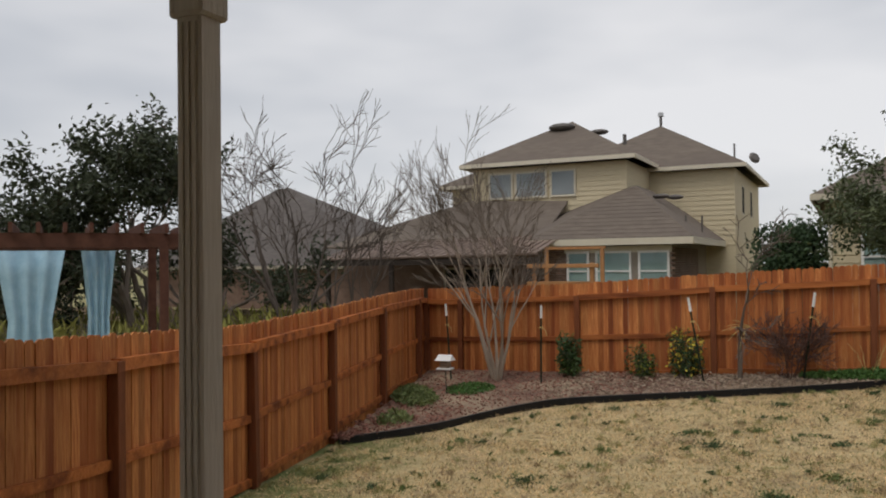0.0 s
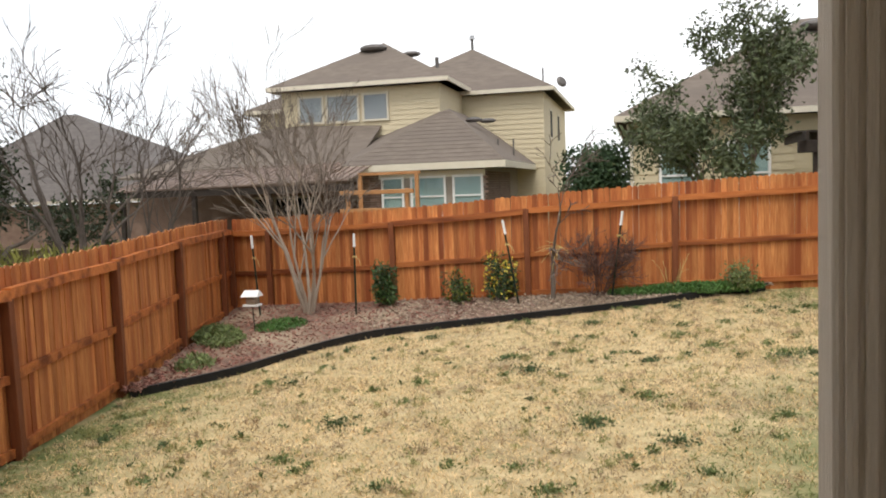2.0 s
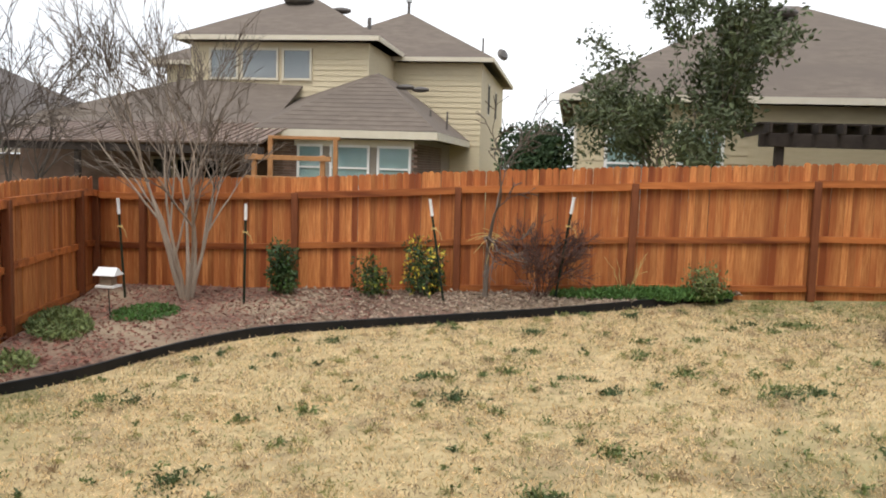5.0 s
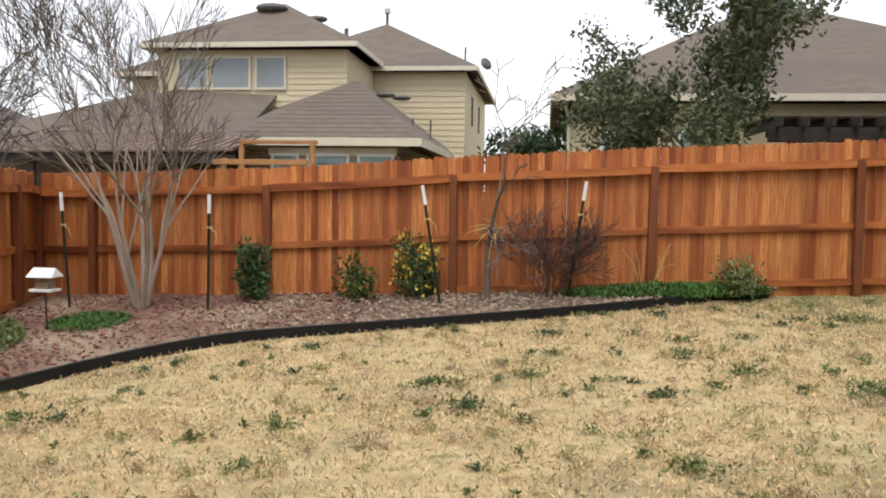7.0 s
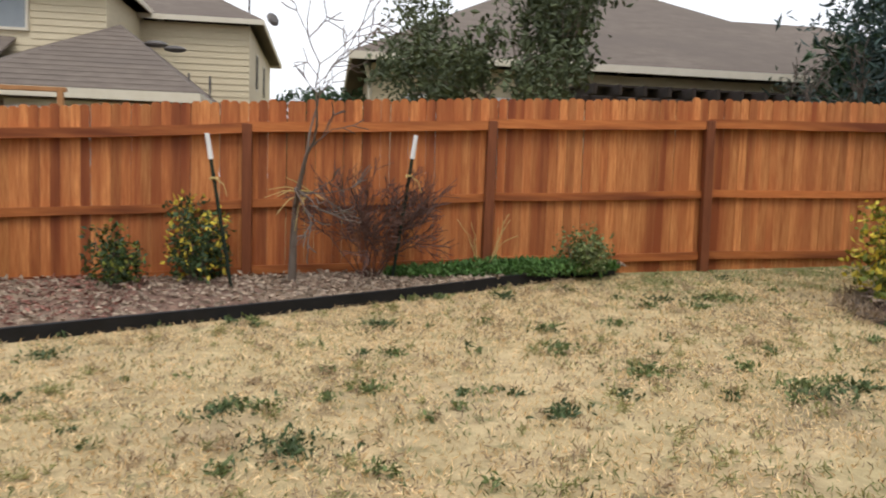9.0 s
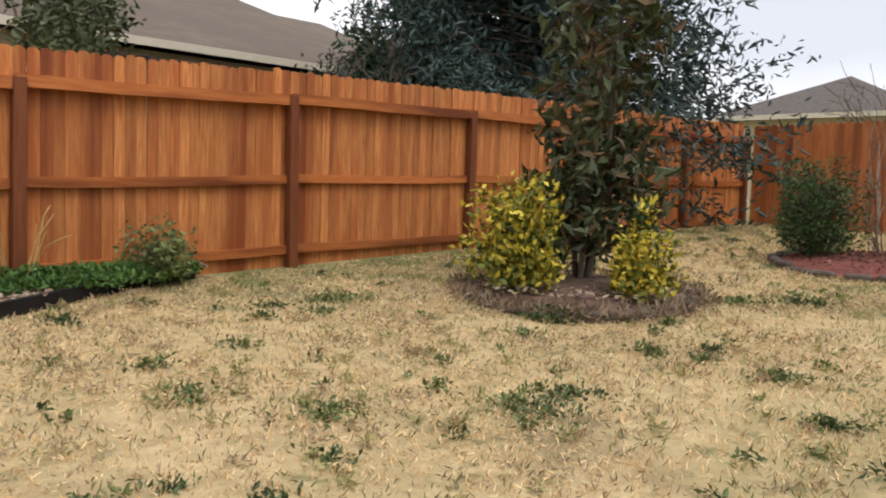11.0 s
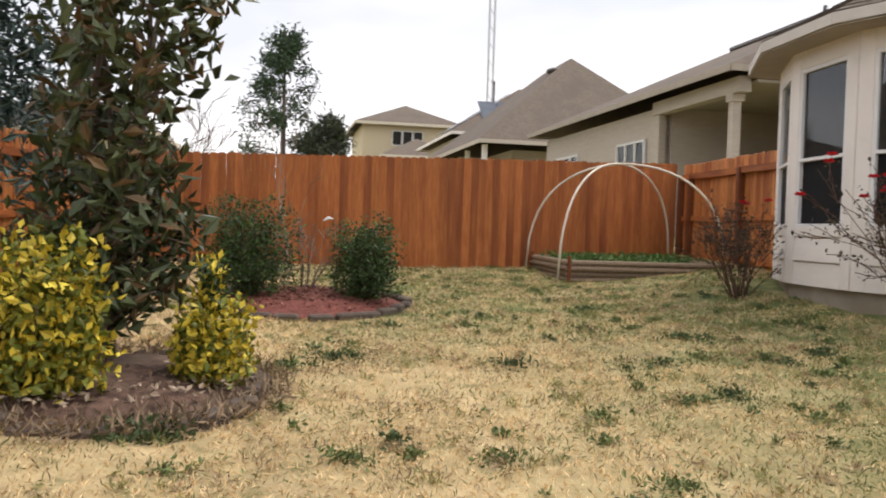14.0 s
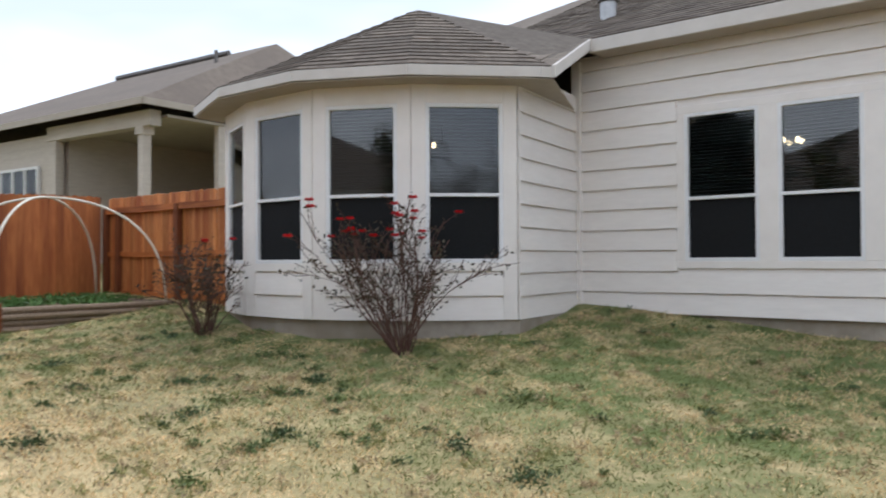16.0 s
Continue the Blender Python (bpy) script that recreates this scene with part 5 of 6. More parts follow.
def boards(add, parent, x0, x1, z0, z1, y, material, step=0.19, skip=()):
    z = z0
    while z < z1 - 0.03:
        zt = min(z + step, z1)
        spans = [(x0, x1)]
        for a, b, c, d in skip:
            if c < zt and d > z:
                spans = [s for p, q in spans for s in ((p, min(q, a)), (max(p, b), q)) if s[1] - s[0] > 0.05]
        for a, b in spans:
            bm = bmesh.new()
            v = [bm.verts.new(c) for c in ((a, y, z), (b, y, z), (b, y - 0.025, z), (a, y - 0.025, z), (a, y, zt), (b, y, zt), (b, y - 0.004, zt), (a, y - 0.004, zt))]
            for f in ((0, 3, 2, 1), (4, 5, 6, 7), (3, 7, 6, 2), (1, 2, 6, 5), (0, 4, 7, 3)):
                bm.faces.new([v[i] for i in f])
            bmesh.ops.recalc_face_normals(bm, faces=bm.faces)
            add("siding_board", bm, material, parent)
        z += step


def vent(add, roof, x, y, z, s=0.3):
    bm = bmesh.new()
    bmesh.ops.create_icosphere(bm, subdivisions=2, radius=1)
    bm.transform(Matrix.Translation((x, y, z)) @ Matrix.Diagonal((s * 1.5, s, s * 0.45, 1)))
    add("roof_vent", bm, M_VENT, roof)


def pipe(add, roof, x, y, z0, z1, r=0.05, cap=False):
    v = add("vent_pipe", tube([(x, y, z0), (x, y, z1)], [r, r], 8), M_VENT, roof)
    if cap:
        add("pipe_cap", tube([(x, y, z1 - 0.05), (x, y, z1 + 0.12)], [r * 2.2, r * 1.8], 8), M_GALV, roof)


# the two-storey house behind the back fence
root, add = building("two_storey_house", -4, 25, "two-storey cream house with brown shingle roofs and a brick ground floor")
up = add("upper_wall", box(-7.65, 25.3, 3.2, -1.75, 31.0, 6.4), M_CREAM)
boards(add, up, -7.65, -1.75, 4.7, 6.35, 25.3, M_CREAM, 0.17, [(-7.05, -3.55, 5.2, 6.25)])
for a, b in ((-6.95, -6.1), (-5.88, -4.76), (-4.5, -3.66)):
    far_window(add, up, a, b, 5.28, 6.14, 25.27, M_BLIND, M_CREAM_TRIM)
r1 = add("upper_roof", solid(hip(-8.05, 24.85, -1.35, 31.4, 6.56, 1.85, (-4.55, 28.0), (-4.55, 28.3)), 0.06), M_SHINGLE_FAR)
add_fascia(add, r1, -8.05, 24.85, -1.35, 31.4, 6.56)
vent(add, r1, -4.75, 27.3, 8.1, 0.36)
vent(add, r1, -3.55, 28.3, 7.95, 0.26)
w2 = add("side_block_wall", box(-5.5, 29.0, 2.0, 1.42, 38.0, 6.3), M_CREAM)
boards(add, w2, -1.7, 1.42, 3.4, 6.3, 29.0, M_CREAM, 0.19)
for y in (31.2, 34.2):
    add("side_window", box(1.40, y, 4.7, 1.45, y + 0.55, 5.75), M_DARK, w2)
    add("side_window_trim", box(1.40, y - 0.08, 4.62, 1.435, y + 0.63, 5.83), M_CREAM_TRIM, w2)
r2 = add("side_block_roof", solid(hip(-5.9, 28.6, 1.85, 38.4, 6.44, 2.25, (-2.0, 32.6), (-2.0, 34.4)), 0.06), M_SHINGLE_FAR)
add_fascia(add, r2, -5.9, 28.6, 1.85, 38.4, 6.44)
pipe(add, r2, -2.0, 32.6, 8.5, 9.15, 0.06, True)
pipe(add, r2, 1.25, 30.5, 6.4, 7.4, 0.035)
pipe(add, r2, -3.2, 31.0, 7.6, 8.2, 0.08)
dish = bmesh.new()
bmesh.ops.create_cone(dish, cap_ends=True, segments=16, radius1=0.23, radius2=0.14, depth=0.08)
dish.transform(Matrix.Translation((2.05, 30.0, 6.75)) @ Euler((radians(70), 0, radians(40))).to_matrix().to_4x4())
add("satellite_dish", dish, M_VENT, r2)
lb = add("left_block_wall", box(-9.4, 27.0, 3.2, -7.6, 31, 5.85), M_CREAM)
r3 = add("left_block_roof", solid(hip(-9.85, 26.6, -7.0, 31.4, 5.98, 0.95, (-8.4, 28.6), (-8.4, 29.4)), 0.06), M_SHINGLE_FAR)
add_fascia(add, r3, -9.85, 26.6, -7.0, 31.4, 5.98)
# ground floor with brick front
gf = add("ground_floor_wall", box(-3.83, 22.2, -0.6, 0.34, 30, 3.4), M_MORTAR)
add("ground_floor_back_wall", box(-12.5, 23.5, -0.6, -3.83, 30, 3.4), M_BRICK)
rng = np.random.default_rng(101)
BR = bpy.data.meshes.new("brick")
bmb = box(-0.1, -0.012, 0, 0.1, 0.012, 0.062, 0.003)
bmb.to_mesh(BR)
bmb.free()
BR.materials.append(M_BRICK)
r4 = None
TEAL = [(-2.9, -2.3), (-1.95, -0.95), (-0.6, 0.22)]
bricks, rest = 0, bmesh.new()
z = 1.75
row = 0
while z < 3.25:
    x = -3.83 + 0.05 * (row % 2)
    while x < 0.3:
        if not (z > 1.85 and z < 3.15 and -3.02 < x + 0.1 < 0.32):
            if bricks < 290:
                b = new("brick", BR)
                b.parent = gf
                b.location = (x + 0.1 + 4, 22.19 - 25, z)
                bricks += 1
        x += 0.212
    z += 0.075
    row += 1
z = 1.75
row = 0
bm = bmesh.new()
while z < 3.25:
    y = 22.25 + 0.1 * (row % 2)
    while y < 27:
        add_box(bm, 0.33, y, z, 0.352, y + 0.2, z + 0.062)
        y += 0.212
    z += 0.075
    row += 1
ob = add("side_bricks", bm, M_BRICK, gf)
ob["kind"] = "stuff"
for a, b in TEAL:
    far_window(add, gf, a, b, 1.95, 3.08, 22.16, M_TEAL, M_WHITE, True)
add("window_head", box(-3.05, 22.14, 3.1, 0.36, 22.2, 3.3), M_CREAM_TRIM, gf)
low = [[(-4.15, 21.75, 3.55), (1.05, 21.75, 3.55), (-1.35, 25.0, 5.45)], [(1.05, 21.75, 3.55), (1.05, 31, 3.55), (-1.35, 27.5, 5.45), (-1.35, 25.0, 5.45)],
       [(-4.15, 21.75, 3.55), (-1.35, 25.0, 5.45), (-1.35, 27.5, 5.45), (-4.15, 27.5, 5.2), (-4.15, 23.0, 3.95)],
       [(-12.6, 22.4, 3.5), (-3.9, 22.4, 3.62), (-3.9, 25.5, 5.15), (-7.6, 25.5, 5.3), (-8.6, 25.6, 5.1)], [(-12.6, 22.4, 3.5), (-8.6, 25.6, 5.1), (-12.6, 30, 3.5)]]
r4 = add("lower_roof", solid(low, 0.06), M_SHINGLE_FAR)
add("fascia", box(-4.15, 21.73, 3.33, 1.05, 21.77, 3.54), M_CREAM_TRIM, r4)
add("fascia", box(1.03, 21.75, 3.33, 1.07, 31, 3.54), M_CREAM_TRIM, r4)
# shingle course lines on the near hip
for k in range(14):
    s = k / 14
    a, b, c = Vector((-4.15, 21.75, 3.55)), Vector((1.05, 21.75, 3.55)), Vector((-1.35, 25.0, 5.45))
    p, q = a.lerp(c, s), b.lerp(c, s)
    add("shingle_course", tube([p + Vector((0, -0.01, 0.012)), q + Vector((0, -0.01, 0.012))], [0.006, 0.006], 4), M_SHINGLE_FAR, r4)
for x, y in ((-0.55, 25.2), (-0.2, 25.9)):
    vent(add, r4, x, y, 5.05, 0.2)
for x, y in ((0.3, 25.0), (0.75, 25.5)):
    pipe(add, r4, x, y, 3.7, 4.35, 0.03)
# metal porch roof
pr = add("porch_roof", solid([[(-11.0, 19.9, 3.02), (-3.15, 19.9, 3.12), (-3.3, 22.6, 3.72), (-10.2, 22.6, 3.62)]], 0.05), M_METALROOF, None, "rusty corrugated metal porch roof")
for k in range(34):
    x = -10.9 + k * 0.235
    add("roof_rib", tube([(x, 19.9, 3.05 + 0.0013 * k * 2), (x + 0.02, 22.6, 3.66 + 0.0013 * k * 2)], [0.02, 0.02], 4), M_METALROOF, pr)
add("porch_beam", box(-11.0, 19.95, 2.78, -3.15, 20.1, 2.98), M_DARKWOOD, pr)
for x in (-10.8, -8.3, -5.8, -3.5):
    add("porch_post", box(x - 0.07, 19.98, -0.6, x + 0.07, 20.1, 2.8), M_DARKWOOD, pr)
for x in (-8.0, -7.2, -6.4):
    far_window(add, gf, x, x + 0.6, 1.0, 2.6, 23.47, M_DARK, M_SOFFIT)

# wooden play structure beyond the fence
ps = thing("play_structure", -1.7, 18.2, 0, "orange timber play structure with railings beyond the fence", "playset")
moved(ps, NORTH_FROM, NORTH_EYE, -0.9, 1.0, -0.7)
for x in (-0.75, 0.85):
    for y in (-0.5, 0.5):
        part("post", box(x - 0.05, y - 0.05, -0.5, x + 0.05, y + 0.05, 2.95 if y > 0 else 2.55, 0.008), M_PLAYWOOD, ps)
for z in (1.95, 2.42):
    part("rail", box(-0.95, -0.6, z, 1.05, -0.5, z + 0.11, 0.008), M_PLAYWOOD, ps)
part("rail", box(0.4, -0.6, 1.93, 2.1, -0.5, 2.05, 0.008), M_PLAYWOOD, ps)
part("top_bar", box(-0.8, 0.45, 2.92, 0.95, 0.55, 3.0, 0.008), M_PLAYWOOD, ps)
for k in range(9):
    x = -0.85 + k * 0.2
    part("baluster", box(x, -0.58, 1.3, x + 0.07, -0.54, 1.95, 0.004), M_PLAYWOOD, ps)
part("deck", box(-0.9, -0.6, 1.2, 1.0, 0.6, 1.3), M_PLAYWOOD, ps)

# the house beyond the fence with the evergreen
root, add = building("cream_house", 10, 24, "cream single-storey house with a broad hipped shingle roof")
w = add("wall", box(4.75, 19.5, 0, 16.5, 29, 3.75), M_CREAM)
far_window(add, w, 5.45, 6.3, 1.6, 3.1, 19.46, M_TEAL, M_WHITE, True)
far_window(add, w, 7.1, 8.0, 1.6, 3.1, 19.46, M_TEAL, M_WHITE, True)
boards(add, w, 4.75, 8.6, 1.2, 3.7, 19.5, M_CREAM, 0.2, [(5.35, 8.1, 1.5, 3.2)])
rf = add("roof", solid(hip(4.3, 19.0, 17.0, 29.3, 3.9, 2.95, (9.6, 24.1), (10.6, 24.1)), 0.07), M_SHINGLE_FAR)
add_fascia(add, rf, 4.3, 19.0, 17.0, 29.3, 3.9)
vent(add, rf, 9.9, 23.2, 6.5, 0.35)
add("downpipe", tube([(4.62, 19.44, 3.7), (4.7, 19.44, 3.4), (4.7, 19.44, 0.3)], [0.04] * 3, 6), M_CREAM_TRIM, w)
pg = thing("pergola", 11.2, 17.6, 0, "dark-stained timber pergola along the cream house", "pergola")
moved(pg, NORTH_FROM, NORTH_EYE, -1.0, 1.13, -0.5)
for x in (-2.6, 0.2, 3.2):
    part("post", box(x - 0.08, -1.0, -0.2, x + 0.08, -0.84, 2.75), M_DARKWOOD, pg)
part("beam", box(-3.0, -1.08, 2.72, 3.8, -0.92, 2.98, 0.01), M_DARKWOOD, pg)
for k in range(16):
    x = -2.9 + k * 0.44
    part("rafter", box(x, -1.35, 2.98, x + 0.06, 1.35, 3.16, 0.006), M_DARKWOOD, pg)
part("shade_cloth", box(-3.0, -0.9, 3.17, 3.8, 1.3, 3.2), M_DARKWOOD, pg)

# larger house further right
root, add = building("beige_house", 20, 32, "two-storey beige house with a brown hipped roof")
w = add("wall", box(14.4, 29.5, 0, 27, 38, 5.9), M_CREAM)
far_window(add, w, 16.2, 17.0, 4.1, 5.4, 29.46, M_TEAL, M_WHITE, True)
far_window(add, w, 21, 22.2, 4.1, 5.4, 29.46, M_DARK, M_WHITE, True)
rf = add("roof", solid(hip(13.8, 28.9, 27.6, 38.6, 6.05, 2.6, (18.5, 33.7), (23, 33.7)), 0.07), M_SHINGLE_FAR)
add_fascia(add, rf, 13.8, 28.9, 27.6, 38.6, 6.05)

# darker house on the far left and one beyond it
root, add = building("grey_house", -22, 33, "low house with a dark grey shingle roof among bare trees")
w = add("wall", box(-29, 29.5, -0.6, -13.5, 37, 2.9), M_BRICK)
rf = add("roof", solid(hip(-29.6, 28.9, -13.0, 37.6, 3.1, 4.3, (-23.2, 33.2), (-22.4, 33.2)), 0.07), M_SHINGLE_GREY)
add_fascia(add, rf, -29.6, 28.9, -13.0, 37.6, 3.1, 0.15, M_SOFFIT)
root, add = building("pale_house", -30, 14, "pale distant house with a low grey roof")
w = add("wall", box(-36, 9, -1, -26, 22, 3.2), M_CREAM)
rf = add("roof", solid(hip(-36.6, 8.4, -25.4, 22.6, 3.4, 2.6, (-31, 13), (-31, 18)), 0.07), M_SHINGLE_GREY)
add_fascia(add, rf, -36.6, 8.4, -25.4, 22.6, 3.4, 0.2)

# row of houses to the east
root, add = building("east_neighbour_house", 26, -4, "beige single-storey house with a covered porch and low hipped roof")
w = add("wall", box(24.6, -10, 0.3, 33.5, -0.6, 4.3), M_TAN_SIDING)
boards(add, w, 24.6, 33.5, 2.2, 4.3, -0.58, M_TAN_SIDING, 0.2)
bm = box(20.6, -10, 0.3, 24.7, -5.6, 4.3)
add("porch_back_wall", bm, M_TAN_SIDING)
add("porch_side_wall", box(24.4, -5.6, 0.3, 24.65, -0.9, 4.3), M_TAN_SIDING)
add("porch_end_wall", box(20.45, -5.6, 0.3, 20.6, -2.2, 4.3), M_TAN_SIDING)
add("porch_ceiling", box(20.4, -5.6, 4.3, 24.7, -0.8, 4.36), M_SOFFIT)
add("porch_door", box(21.2, -5.62, 0.9, 23.6, -5.56, 3.2), M_DARK)


def rear_window(x0, x1, z0, z1, y=-0.55):
    n = 3
    for k in range(n):
        a = x0 + (x1 - x0) * k / n
        b = a + (x1 - x0) / n - 0.08
        bm = bmesh.new()
        for q in ((a - 0.06, z0 - 0.06, a, z1 + 0.06), (b, z0 - 0.06, b + 0.06, z1 + 0.06), (a, z1, b, z1 + 0.06), (a, z0 - 0.06, b, z0)):
            add_box(bm, q[0], y - 0.02, q[1], q[2], y + 0.05, q[3])
        add("window", bm, M_WHITE, w)
        # middle sheet is a teal blind, outer two are coloured as unlit rooms
        add("blind", box(a, y - 0.02, z0, b, y + 0.005, z1), M_DARK if k != 1 else M_TEAL, w)
        g = add("pane", box(a, y + 0.012, z0, b, y + 0.016, z1), M_GLASS_CLEAR, w)
        g.visible_shadow = False


rear_window(25.2, 27.0, 2.2, 3.5)
rear_window(30.2, 32.2, 2.2, 3.5)
for x in (21.0, 24.5):
    add("porch_post", box(x - 0.1, -0.75, 0.3, x + 0.1, -0.55, 4.15, 0.01), M_TAN_SIDING)
add("porch_capital", box(20.86, -0.8, 3.95, 21.14, -0.5, 4.15, 0.01), M_TAN_SIDING)
add("porch_beam", box(20.6, -0.78, 4.12, 24.7, -0.5, 4.45), M_TAN_SIDING)
rf = add("roof", solid(hip(20.2, -10.5, 34.2, -0.05, 4.6, 2.75, (22.6, -6.0), (30.0, -6.0)), 0.07), M_SHINGLE_FAR)
add_fascia(add, rf, 20.2, -10.5, 34.2, -0.05, 4.6, 0.14, M_SOFFIT)
add("ridge_strip", tube([(24.4, -5.8, 7.32), (30.0, -5.8, 7.32)], [0.09, 0.09], 6), M_VENT, rf)
pipe(add, rf, 23.0, -4.2, 6.3, 6.85, 0.05)
root, add = building("far_east_house", 50, -6, "beige house with a covered porch and a tall brown roof")
w = add("wall", box(46.5, -13, 0.5, 58, -3.0, 5.0), M_TAN_SIDING)
add("porch_side_wall", box(52, -3.1, 0.5, 58, -1.4, 5.0), M_TAN_SIDING)
rear_window(53, 55, 2.9, 4.2, -1.35)
for x in (44.4, 48.2):
    add("porch_post", box(x - 0.12, -1.1, 0.3, x + 0.12, -0.86, 5.0), M_TRIM)
rf = add("roof", solid(hip(43.6, -13.6, 59, -0.5, 5.2, 5.4, (48.9, -7.0), (54, -7.0)), 0.07), M_SHINGLE_FAR)
add_fascia(add, rf, 43.6, -13.6, 59, -0.5, 5.2, 0.2, M_TAN_SIDING)
vent(add, rf, 49.6, -6.2, 9.95, 0.4)
root, add = building("solar_house", 70, -9, "distant house with blue-grey solar panels on its roof")
add("wall", box(63.5, -15, 0.5, 77, -3.9, 7.4), M_TAN_SIDING)
rf = add("roof", solid(hip(62.5, -16, 78, -3.0, 7.6, 4.2, (67.5, -9.5), (73, -9.5)), 0.07), M_SHINGLE_FAR)
add_fascia(add, rf, 62.5, -16, 78, -3.0, 7.6, 0.22, M_TRIM)
for k in range(4):
    a, b = 66.2 + 1.8 * k, 67.9 + 1.8 * k
    add("solar_panel", solid([[(a, -3.9, 8.35), (b, -3.9, 8.35), (b, -8.3, 11.2), (a, -8.3, 11.2)]], 0.06), M_SOLAR, rf)
for k in range(3):
    a, b = -5.6 - 1.5 * k, -7.0 - 1.5 * k
    add("solar_panel", solid([[(63.4, a, 8.5), (63.4, b, 8.5), (65.6, b, 10.35), (65.6, max(a, -7.6), 10.35)]], 0.06), M_SOLAR, rf)
pipe(add, rf, 66.0, -7.0, 9.5, 12.0, 0.08)
root, add = building("distant_two_storey_house", 102, -5, "distant two-storey tan house with a brown hipped roof")
w = add("wall", box(96, -10.5, 0.5, 110, 0.2, 11.6), M_CREAM)
for y in (-3.2, -4.4, -5.6):
    add("window_frame", box(95.9, y - 1.05, 9.3, 95.98, y + 0.1, 11.0), M_WHITE, w)
    add("window", box(95.86, y - 0.95, 9.4, 95.92, y, 10.9), M_DARK, w)
rf = add("roof", solid(hip(95, -11.5, 111, 1.2, 11.8, 2.8, (101, -5.3), (105, -5.3)), 0.07), M_SHINGLE_FAR)
add_fascia(add, rf, 95, -11.5, 111, 1.2, 11.8, 0.3)
lr = add("lower_roof", solid(hip(88, -9.5, 96, -1.0, 7.6, 2.2, (92, -5.3), (96, -5.3)), 0.07), M_SHINGLE_FAR)
add("lower_wall", box(89, -9, 0.5, 96, -1.6, 7.5), M_CREAM)
add_fascia(add, lr, 88, -9.5, 96, -1.0, 7.6, 0.25)
root, add = building("low_far_house", 53, 19, "distant low house with a grey roof")
add("wall", box(47, 15.3, 0.5, 60, 24, 4.7), M_CREAM)
rf = add("roof", solid(hip(46.2, 14.6, 61, 25, 4.9, 2.3, (50.5, 19.2), (55, 19.2)), 0.07), M_SHINGLE_GREY)
add_fascia(add, rf, 46.2, 14.6, 61, 25, 4.9, 0.25)
mast = thing("radio_mast", 97.1, -14.6, 0, "very tall thin grey radio mast far away", "mast")
moved(mast, EAST_FROM, EAST_EYE, 4.1)
for dx in (-0.35, 0.35):
    part("leg", tube([(dx * 0.7, dx * 0.7, 0), (dx * 0.7, dx * 0.7, 46)], [0.13, 0.13], 5), M_GALV, mast)
for k in range(22):
    z = 2 + 2 * k
    part("brace", tube([(-0.25, -0.25, z), (0.25, 0.25, z + 1)], [0.05, 0.05], 4), M_GALV, mast)

# left neighbour's yard: pergola with blue curtains
pg = thing("curtain_pergola", -5.95, 5.75, 0, "dark red timber pergola with pale blue curtains", "pergola", rz=52)
for x, y in ((-1.9, 0.1), (1.5, 0.1), (-1.9, 2.0), (1.5, 2.0)):
    part("post", box(x - 0.07, y - 0.07, -0.8, x + 0.07, y + 0.07, 2.5), M_PERGOLA, pg)
for y in (0.1, 2.0):
    part("beam", box(-2.4, y - 0.06, 2.45, 2.0, y + 0.06, 2.68), M_PERGOLA, pg)
for k in range(11):
    x = -1.9 + 0.38 * k
    part("rafter", box(x - 0.03, -0.2, 2.68, x + 0.03, 2.3, 2.84), M_PERGOLA, pg)


def curtain(x, y, w, z0, z1, seed):
    bm = bmesh.new()
    n, m = 24, 6
    grid = []
    for j in range(m + 1):
        t = j / m
        row = []
        for i in range(n + 1):
            s = i / n
            gather = 0.6 + 0.4 * abs(t - 0.45) * 2
            row.append(bm.verts.new((x + (s - 0.5) * w * gather, y + 0.05 * math.sin(s * 22 + seed), z0 + (z1 - z0) * t)))
        grid.append(row)
    for j in range(m):
        for i in range(n):
            bm.faces.new((grid[j][i], grid[j][i + 1], grid[j + 1][i + 1], grid[j + 1][i]))
    ob = part("curtain", bm, M_BLUECLOTH, pg, "pale blue gathered curtain", True)
    md = ob.modifiers.new("thickness", "SOLIDIFY")
    md.thickness = 0.01


curtain(-0.5, 0.0, 0.95, 0.2, 2.4, 1)
curtain(0.5, 0.3, 0.5, 0.2, 2.4, 2)
far_fence = thing("far_fence", -12, 17.5, 0, "weathered grey fence across the neighbouring yard", "fence", kind="structure")
for k in range(70):
    part("board", box(-9 + k * 0.26, -0.01, -1.2, -9 + k * 0.26 + 0.24, 0.01, 1.0 + 0.02 * (k % 3)), M_TIMBER, far_fence)
rg = np.random.default_rng(111)
n = 9000
pts = np.stack([rg.uniform(-14, -3.2, n), rg.uniform(7, 17, n), rg.uniform(-0.5, 0.9, n)], 1)
pts = pts[pts[:, 0] < -0.9 - 0.23 * (pts[:, 1] - 4) - 0.6]
v, f = leaf_mesh(pts, 0.5, rg, 1.2, 0.05)
tagged(mesh_object("meadow_weeds", v.tolist(), f.tolist(), L_MEADOW), "tall yellow-green weeds in the neighbouring yard", "weeds", kind="stuff")

# ---- trees beyond the fences ----
leafy_tree("live_oak", "broad dark live oak in the neighbouring yard", -11.2, 12.1, -0.6, 2.8, 0.2, 4, 121, L_OAK, 15, 0.18, spread=0.62, ratio=0.76, kids=3, jitter=0.16, stems=3, lean=0.3)
leafy_tree("live_oak", "dark ragged live oak beside the bare trees", -11.4, 14.9, -0.6, 2.1, 0.16, 4, 122, L_OAK, 6, 0.16, spread=0.5, ratio=0.74, kids=3, jitter=0.15, stems=2, lean=0.3)
